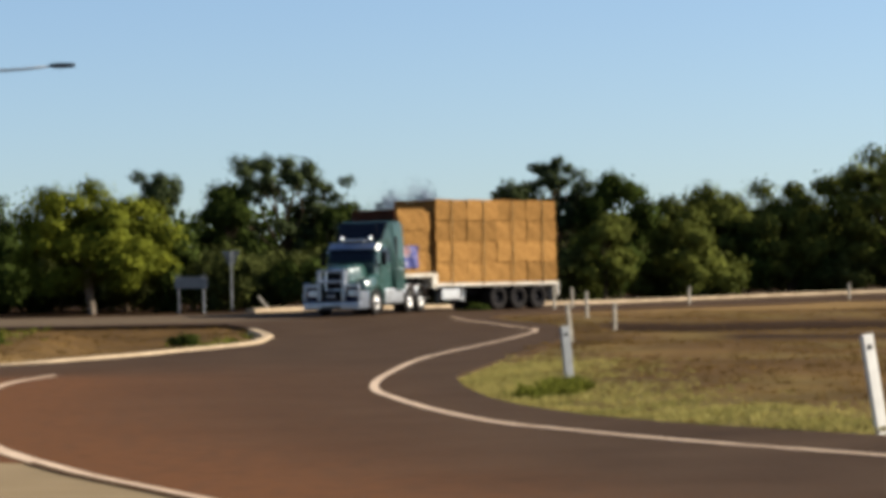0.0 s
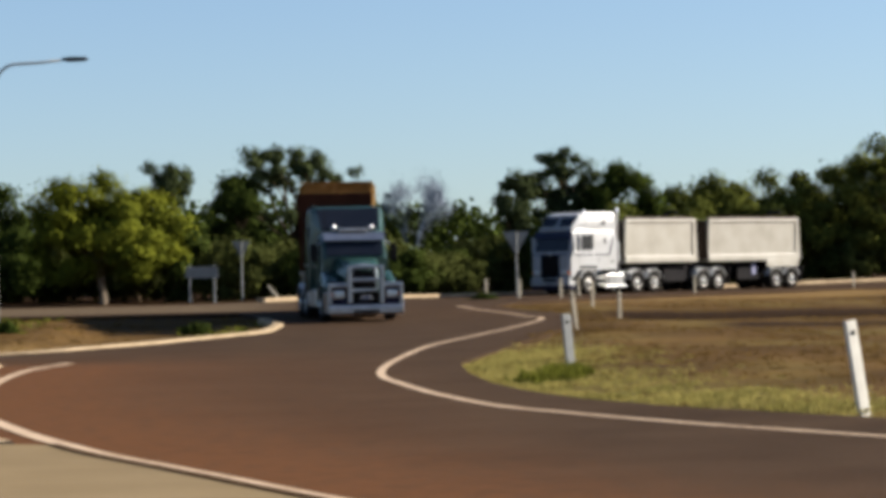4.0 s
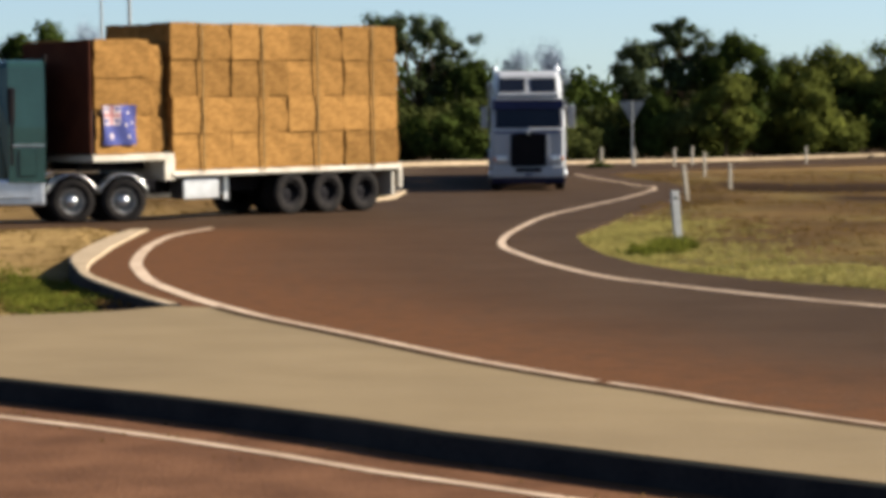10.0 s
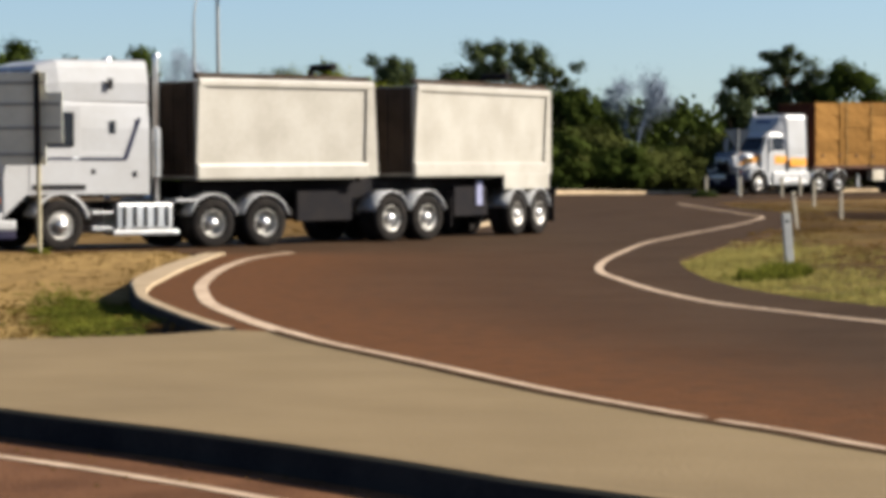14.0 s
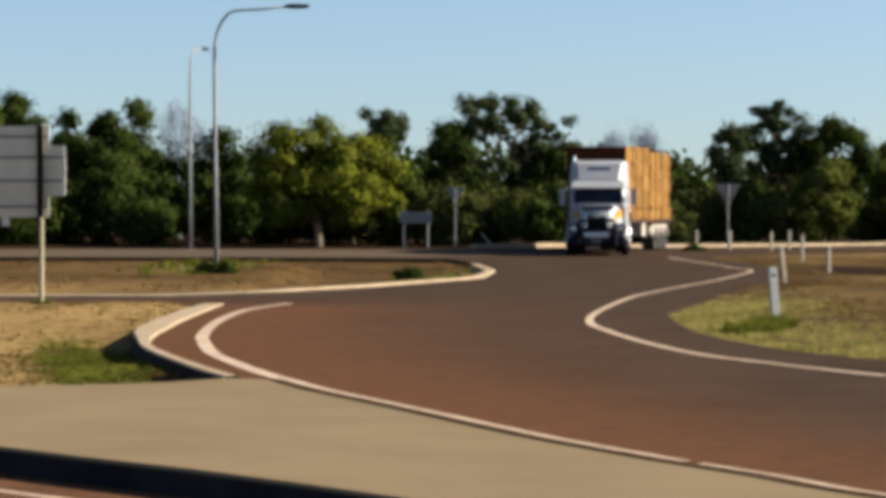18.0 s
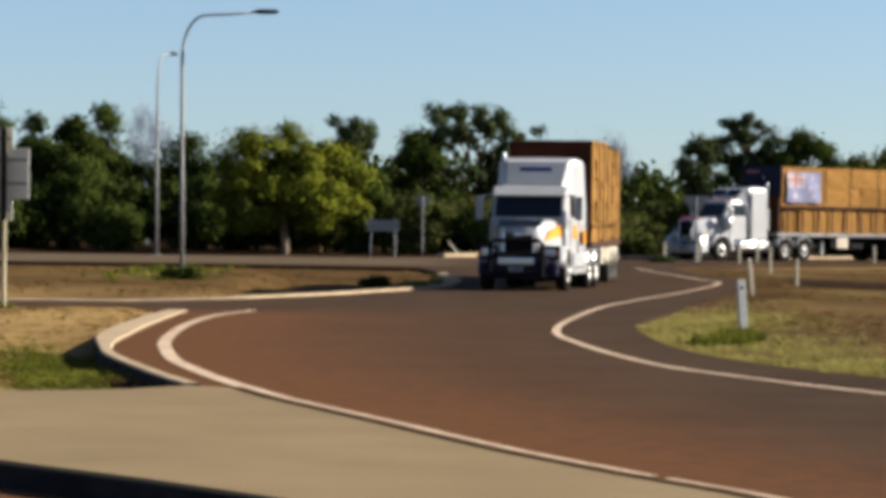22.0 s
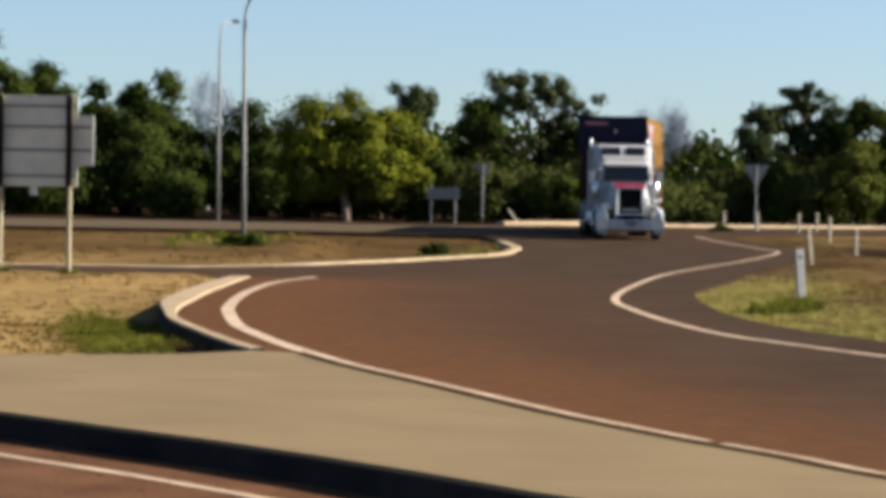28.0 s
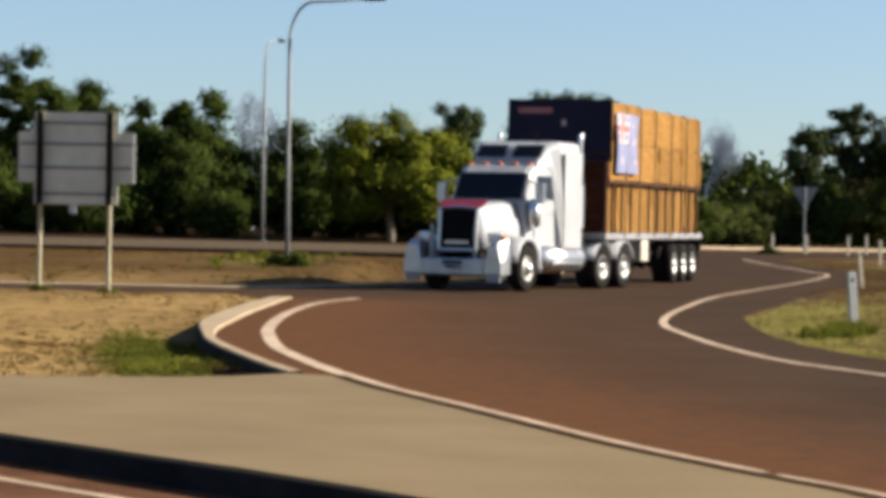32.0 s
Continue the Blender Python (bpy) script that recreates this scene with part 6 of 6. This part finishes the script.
# ---- fourth truck: white, chrome stacks, flat-top with two tiers ----
def truck_chrome():
    t = conventional("white bonneted truck with chrome stacks and a red bonnet guard", M_WHITE, (-4.4, -5.75), 3.45, 1.1, 1.98, None, 2.88)
    grille(t, 1.18, 0.46, 0.92, 1.84, 8)
    part("bonnet_guard", quad([(1.1, -0.52, 1.86), (1.1, 0.52, 1.86), (0.78, 0.56, 2.02), (0.78, -0.56, 2.02)], 0.03), M_RED, t, "dark red bonnet stone guard")
    headlights(t, 1.08, 0.86, 1.2, 0.34, 0.22)
    b = part("bull_bar", box(1.3, 1.46, -0.80, 0.80, 0.34, 0.74, 0.05), M_BAR, t, "dull alloy bull bar between corner plates")
    part("bar_slot", box(1.455, 1.468, -0.24, 0.24, 0.60, 0.68, 0.01), M_STEEL, b)
    for s in (1, -1):
        part("corner_plate", loft([(0.98, ring(0.21, 0.40, 1.20, 0.08, 0.17)), (1.38, ring(0.23, 0.36, 1.10, 0.08, 0.13)), (1.44, ring(0.20, 0.40, 1.02, 0.08, 0.11))]), M_ALLOY, b, "polished corner plate round the lamp").matrix_basis = pose(0, s * 1.0, 0)
        part("step_flap", box(1.36, 1.42, s * 1.0 - 0.17, s * 1.0 + 0.17, 0.22, 0.40, 0.01), M_WHITE, b)
        part("upright", box(1.36, 1.43, s * 0.54 - 0.04, s * 0.54 + 0.04, 0.72, 1.50, 0.02), M_WHITE, b)
        stack(t, -3.20, s * 1.06, 0.95, 3.66, 0.055)
        part("side_fairing", box(-3.05, -2.02, s * 1.18 - 0.012, s * 1.18 + 0.012, 0.98, 3.2, 0.01), M_WHITE, t, "plain white side of the sleeper")
        tank(t, -3.2, -0.95, s, 0.72, 0.32, M_CHROME)
        part("roof_window", quad([(-1.50, s * 0.46 - 0.36, 3.02), (-1.50, s * 0.46 + 0.36, 3.02), (-1.74, s * 0.46 + 0.34, 3.28), (-1.74, s * 0.46 - 0.34, 3.28)], 0.12), M_GLASS, t, "dark roof window")
    part("sign_bar", box(1.235, 1.245, -0.3, 0.3, 1.05, 1.13), M_ALLOY, t, "silver unreadable badge bar")
    plate(t, 1.505, 0.56)
    mirror_arms(t, -0.5, 1.24, 2.0, 2.45, M_ALLOY)
    mudguards(t, (-4.4, -5.75), M_WHITE)
    roof_lights(t, -1.0, 2.87, 0.75, 5)
    aerial(t, -1.15, 0.85, 2.8, 3.7)
    return t


def load_four():
    load = tagged(new("hay_load"), "two tiers of straw bales with a dark sheet and flag", "hay load")
    stack_bales(load, -10.3, 0.85, 1.34, 2.56, 8, 1, 2, 1.06)
    stack_bales(load, -10.3, 0.85, 2.62, 4.5, 4, 2, 2, 1.25)
    straps(load, (-0.6, -2.2, -4.0, -6.0, -8.0, -9.6), 1.25, 4.47, 1.28)
    for s in (1, -1):
        part("side_rail", box(-10.35, 0.85, s * 1.2 - 0.03, s * 1.2 + 0.03, 2.54, 2.61, 0.01), M_RUSTDARK, load, "red-brown rail under the top tier")
        for k in range(11):
            x = 0.4 - 1.04 * k
            part("stanchion", box(x - 0.035, x + 0.035, s * 1.2 - 0.03, s * 1.2 + 0.03, 1.33, 2.56, 0.01), M_RUSTDARK, load)
    b = part("banner", box(0.905, 0.93, -1.3, 1.3, 3.05, 4.54, 0.01), M_TARP, load, "dark navy sheet over the front of the load")
    part("banner_bar", box(0.932, 0.937, -1.05, -0.2, 4.2, 4.34), M_FLAGRED, b, "faded red unreadable lettering bar")
    part("banner_bar", box(0.932, 0.937, 0.05, 0.14, 3.9, 4.05), M_FLAGWHITE, b)
    for s in (1, -1):
        part("rack_post", box(0.94, 1.02, s * 1.15 - 0.05, s * 1.15 + 0.05, 1.33, 3.05, 0.01), M_RUSTDARK, load, "red-brown headboard post")
    # added sheet: shade on the lower bales behind the rack, as colour
    part("front_board", box(0.87, 0.90, -1.2, 1.2, 1.34, 3.04, 0.01), M_FRONTSHADE, load, "dark maroon sheet painted as the load's shaded front")
    for k in range(5):
        part("rack_rung", box(0.95, 1.0, -1.12, 1.12, 1.7 + 0.38 * k, 1.76 + 0.38 * k), M_RUSTDARK, load, "red-brown headboard rung")
    flag(load, 0.6, -1.75, 2.8, 4.25, 1.34, True)
    return load


MOVES = []


def couple(run, truck, rear, trailers, keep=0.5, lag=1.0):
    """Keeps the track of a truck's steer and drive axles and those of its trailers: (thing, load, hitch behind the front, axles behind it)."""
    front = steered(run)
    behind = towed(front, rear, lag)
    MOVES.append((truck, run, front, behind, 0.0))
    gone = 0.0
    for thing, load, back, length in trailers:
        front = hitch(front, behind, back)
        behind = towed(front, length, keep)
        gone += back
        MOVES.append((thing, run, front, behind, gone))
        if load:
            MOVES.append((load, run, front, behind, gone))


def convoy():
    tr, load = trailer_step()
    couple(run_curve(RUNS["one"]), truck_green(), 3.88, [(tr, load, 3.88, 6.9)], 0.9)
    a = trailer_tub("dusty white leading tipper trailer with tandem axles", 1.5, -3.75, (-4.35, -5.55))
    b = trailer_tub("dusty white rear tipper trailer with tandem axles", 0.15, -6.75, (-5.0, -6.2), True)
    couple(run_curve(RUNS["two"]), truck_cabover(), 4.3, [(a, None, 4.3, 4.95), (b, None, 5.0, 5.6)])
    tr = trailer_flat(M_RUSTDARK, M_RUSTDARK, 10.45, (-6.4, -7.65, -8.9), "red-brown flat-top trailer with three rear axles", M_DECK)
    couple(run_curve(RUNS["three"]), truck_orange(), 4.75, [(tr, load_three(), 4.75, 7.65)])
    tr = trailer_flat(M_GREYDECK, M_STEEL, 10.7, (-7.2, -8.45, -9.7), "grey flat-top trailer with three rear axles", None)
    couple(run_curve(RUNS["four"]), truck_chrome(), 5.05, [(tr, load_four(), 4.95, 8.45)], 0.5, 0.7)


convoy()


def motions():
    ways = {}
    for ob, run, front, behind, back in MOVES:
        walk(ob, [(t, rig_pose(spot(front, t), spot(behind, t))) for t in TIMES])
        ways[ob] = (run, back)
    for w, thing, x, y, side in SPIN:
        run, back = ways[thing]
        near = [k / 15 for k in range(481) if -45 < run(k / 15)[0] - back + x - S_NEAR < 62]
        times = sorted({0.0, *near, 32.0})
        rows, angle, last = [], 0.0, None
        for t in times:
            s = run(t)[0]
            if last is not None and near and near[0] < t <= near[-1]:
                angle += (s - last) / R
            last = s
            rows.append((t, Matrix.Translation((x, y, R)) @ Matrix.Rotation(angle, 4, "Y") @ Matrix.Rotation(0 if side > 0 else math.pi, 4, "Z")))
        walk(w, rows)


S_NEAR = way_of(4.5, 77)


# ---- posts, signs and street lamps ----
M_POLE = material("galvanised_steel", (0.27, 0.27, 0.26), (0.21, 0.21, 0.2), 0.6, 0.2, 2, 20, 0.05)
M_SIGNPOST = material("cream_sign_post", (0.36, 0.32, 0.22), (0.28, 0.24, 0.155), 0.7, 0, 2, 20, 0.05)
M_SIGNBACK = material("sign_back_alloy", (0.57, 0.57, 0.49), (0.47, 0.465, 0.40), 0.7, 0.0, 1.5, 15, 0.05)
# white posts with shade put into the colour; M_POSTLIT is the lit copy
M_POSTSHADED = material("shaded_post_white", (0.33, 0.295, 0.235), (0.25, 0.22, 0.17), 0.85, 0, 2, 20, 0.05)
M_POSTLIT = material("lit_post_white", (0.62, 0.59, 0.53), (0.5, 0.47, 0.42), 0.8, 0, 2, 20, 0.05)
M_POSTGREY = material("weathered_post", (0.26, 0.265, 0.26), (0.19, 0.195, 0.19), 0.85, 0, 2, 20, 0.1)
M_SIGNDULL = material("weathered_sign_back", (0.30, 0.29, 0.26), (0.22, 0.21, 0.185), 0.75, 0.0, 1.5, 15, 0.05)
M_SIGNFACE = material("sign_face", (0.504, 0.504, 0.4896), (0.432, 0.432, 0.4176), 0.4, 0, 2, 15, 0.0)


def street_lamp(x, y, h, reach, turn, label):
    t = tagged(new("street_lamp"), label, "street lamp", "street lamps")
    bow = [(0, 0, 0), (-0.03, 0, h * 0.4), (-0.06, 0, h * 0.83)]
    for k in range(1, 8):
        a = radians(90 * k / 7)
        bow.append((-0.06 + 0.75 * (1 - math.cos(a)), 0, h * 0.83 + (h * 0.155) * math.sin(a)))
    bow += [(0.69 + (reach - 0.7) * 0.5, 0, h * 0.99), (reach, 0, h)]
    smooth(part("pole", tube(bow, [0.076, 0.064, 0.053] + [0.042] * 7 + [0.04, 0.035], None, 10), M_POLE, t, "galvanised pole with a bent outreach arm"))
    part("base_plate", box(-0.2, 0.2, -0.2, 0.2, -0.05, 0.04, 0.01), M_POLE, t)
    part("lantern", loft([(reach - 0.15, ring(0.06, h - 0.04, h + 0.05, 0.03)), (reach + 0.1, ring(0.14, h - 0.07, h + 0.08, 0.05)), (reach + 0.55, ring(0.13, h - 0.05, h + 0.07, 0.05)), (reach + 0.65, ring(0.05, h - 0.02, h + 0.04, 0.02))]), M_STEEL, t, "dark lantern head")
    t.matrix_world = pose(x, y, soil(x, y), 0, 0, turn)
    return t


street_lamp(-7.35, 83, 8.5, 2.35, 0, "galvanised street lamp with a long outreach arm")
street_lamp(-11.4, 116, 9.1, 1.9, 78, "galvanised street lamp seen beyond the side road")


def guide_post(x, y, h=0.95, mat=None, tilt=0.0, wide=0.07):
    t = tagged(new("guide_post"), "white roadside guide post in the verge" if mat is not M_POSTGREY else "grey weathered guide post in the grass", "guide post", "guide posts")
    bm = box(-wide, wide, -0.03, 0.03, -0.25, h, 0.012)
    part("post", bm, mat or M_POSTSHADED, t)
    part("reflector", box(-wide * 0.35, wide * 0.35, -0.036, -0.031, h - 0.16, h - 0.11), M_STEEL, t)
    t.matrix_world = pose(x, y, soil(x, y), 0, tilt, 0) @ pose(0, 0, 0, 0, 0, 24)


guide_post(5.62, 43.75, 0.86, M_POSTGREY, -4, 0.08)
guide_post(6.9, 28.6, 1.0, M_POSTLIT, -8, 0.07)
for gx_, gy_, tl in ((9.6, 73.2, -6), (12.45, 84.0, 0), (12.75, 92.5, 0), (13.7, 109, 0), (12.3, 112, 0), (10.9, 112.5, 0), (20.8, 117, 0), (30.2, 125.8, 0), (15.2, 114.6, 0)):
    guide_post(gx_, gy_, 0.92, None, tl, 0.055)

guide_post(2.15, 114.9, 0.95, None, -38, 0.045)


def big_sign():
    t = tagged(new("road_sign"), "large road sign on two posts seen from behind", "road sign")
    for x in (-0.68, 0.68):
        p = part("post", tube([(x, 0, -0.4), (x, 0, 1.0), (x, 0, 3.72)], 0.045, None, 10), M_SIGNPOST, t, "pale painted sign post")
        part("post_channel", box(x - 0.06, x + 0.06, -0.10, -0.05, 1.95, 3.70, 0.01), M_STEEL, p)
    part("panel", box(-0.82, 0.82, 0.05, 0.075, 1.95, 3.70, 0.005), M_SIGNBACK, t, "bare alloy back of the sign")
    for s in (1, -1):
        part("side_panel", box(*sorted((s * 0.825, s * 1.14)), 0.05, 0.075, 2.36, 3.32, 0.005), M_SIGNBACK, t, "bare alloy back of the sign's wing")
    for z in (2.15, 2.65, 3.1, 3.5):
        part("stiffener", box(-1.1 if 2.4 < z < 3.3 else -0.8, 1.1 if 2.4 < z < 3.3 else 0.8, 0.035, 0.05, z - 0.03, z + 0.03), M_POLE, t, "dull steel stiffener rail")
    part("tag_plate", box(-0.12, 0.02, 0.05, 0.07, 1.78, 1.95), M_SIGNFACE, t)
    t.matrix_world = pose(-8.46, 49.5, -0.21, 0, 0, -6)


big_sign()


def small_sign():
    t = tagged(new("direction_sign"), "small grey sign on two posts by the far road", "road sign")
    for x in (-0.55, 0.55):
        part("post", tube([(x, 0, -0.3), (x, 0, 1.75)], 0.035), M_POSTGREY, t)
    part("panel", box(-0.72, 0.72, -0.05, -0.03, 1.15, 1.65, 0.005), M_SIGNDULL, t, "grey sign panel")
    t.matrix_world = pose(-1.35, 118, soil(-1.35, 118))


small_sign()


def give_way(x, y, w, h, label):
    t = tagged(new("give_way_sign"), label, "road sign", "triangular signs")
    part("post", tube([(0, 0, -0.3), (0, 0, h)], 0.036), M_POSTGREY, t, "dull grey post")
    bm = bmesh.new()
    f = [bm.verts.new(p) for p in ((-w / 2, 0.05, h), (w / 2, 0.05, h), (0.06, 0.05, h - w * 0.8), (-0.06, 0.05, h - w * 0.8))]
    r = bmesh.ops.extrude_face_region(bm, geom=[bm.faces.new(f)])
    for v in [q for q in r["geom"] if isinstance(q, bmesh.types.BMVert)]:
        v.co.y += 0.02
    bmesh.ops.recalc_face_normals(bm, faces=bm.faces)
    part("panel", bm, M_SIGNDULL, t, "grey back of an inverted triangle panel")
    t.matrix_world = pose(x, y, soil(x, y))


give_way(0.45, 121, 0.85, 2.75, "inverted triangle sign on a post seen from behind")
give_way(12.85, 118, 1.2, 3.0, "large inverted triangle sign on a post seen from behind")


motions()
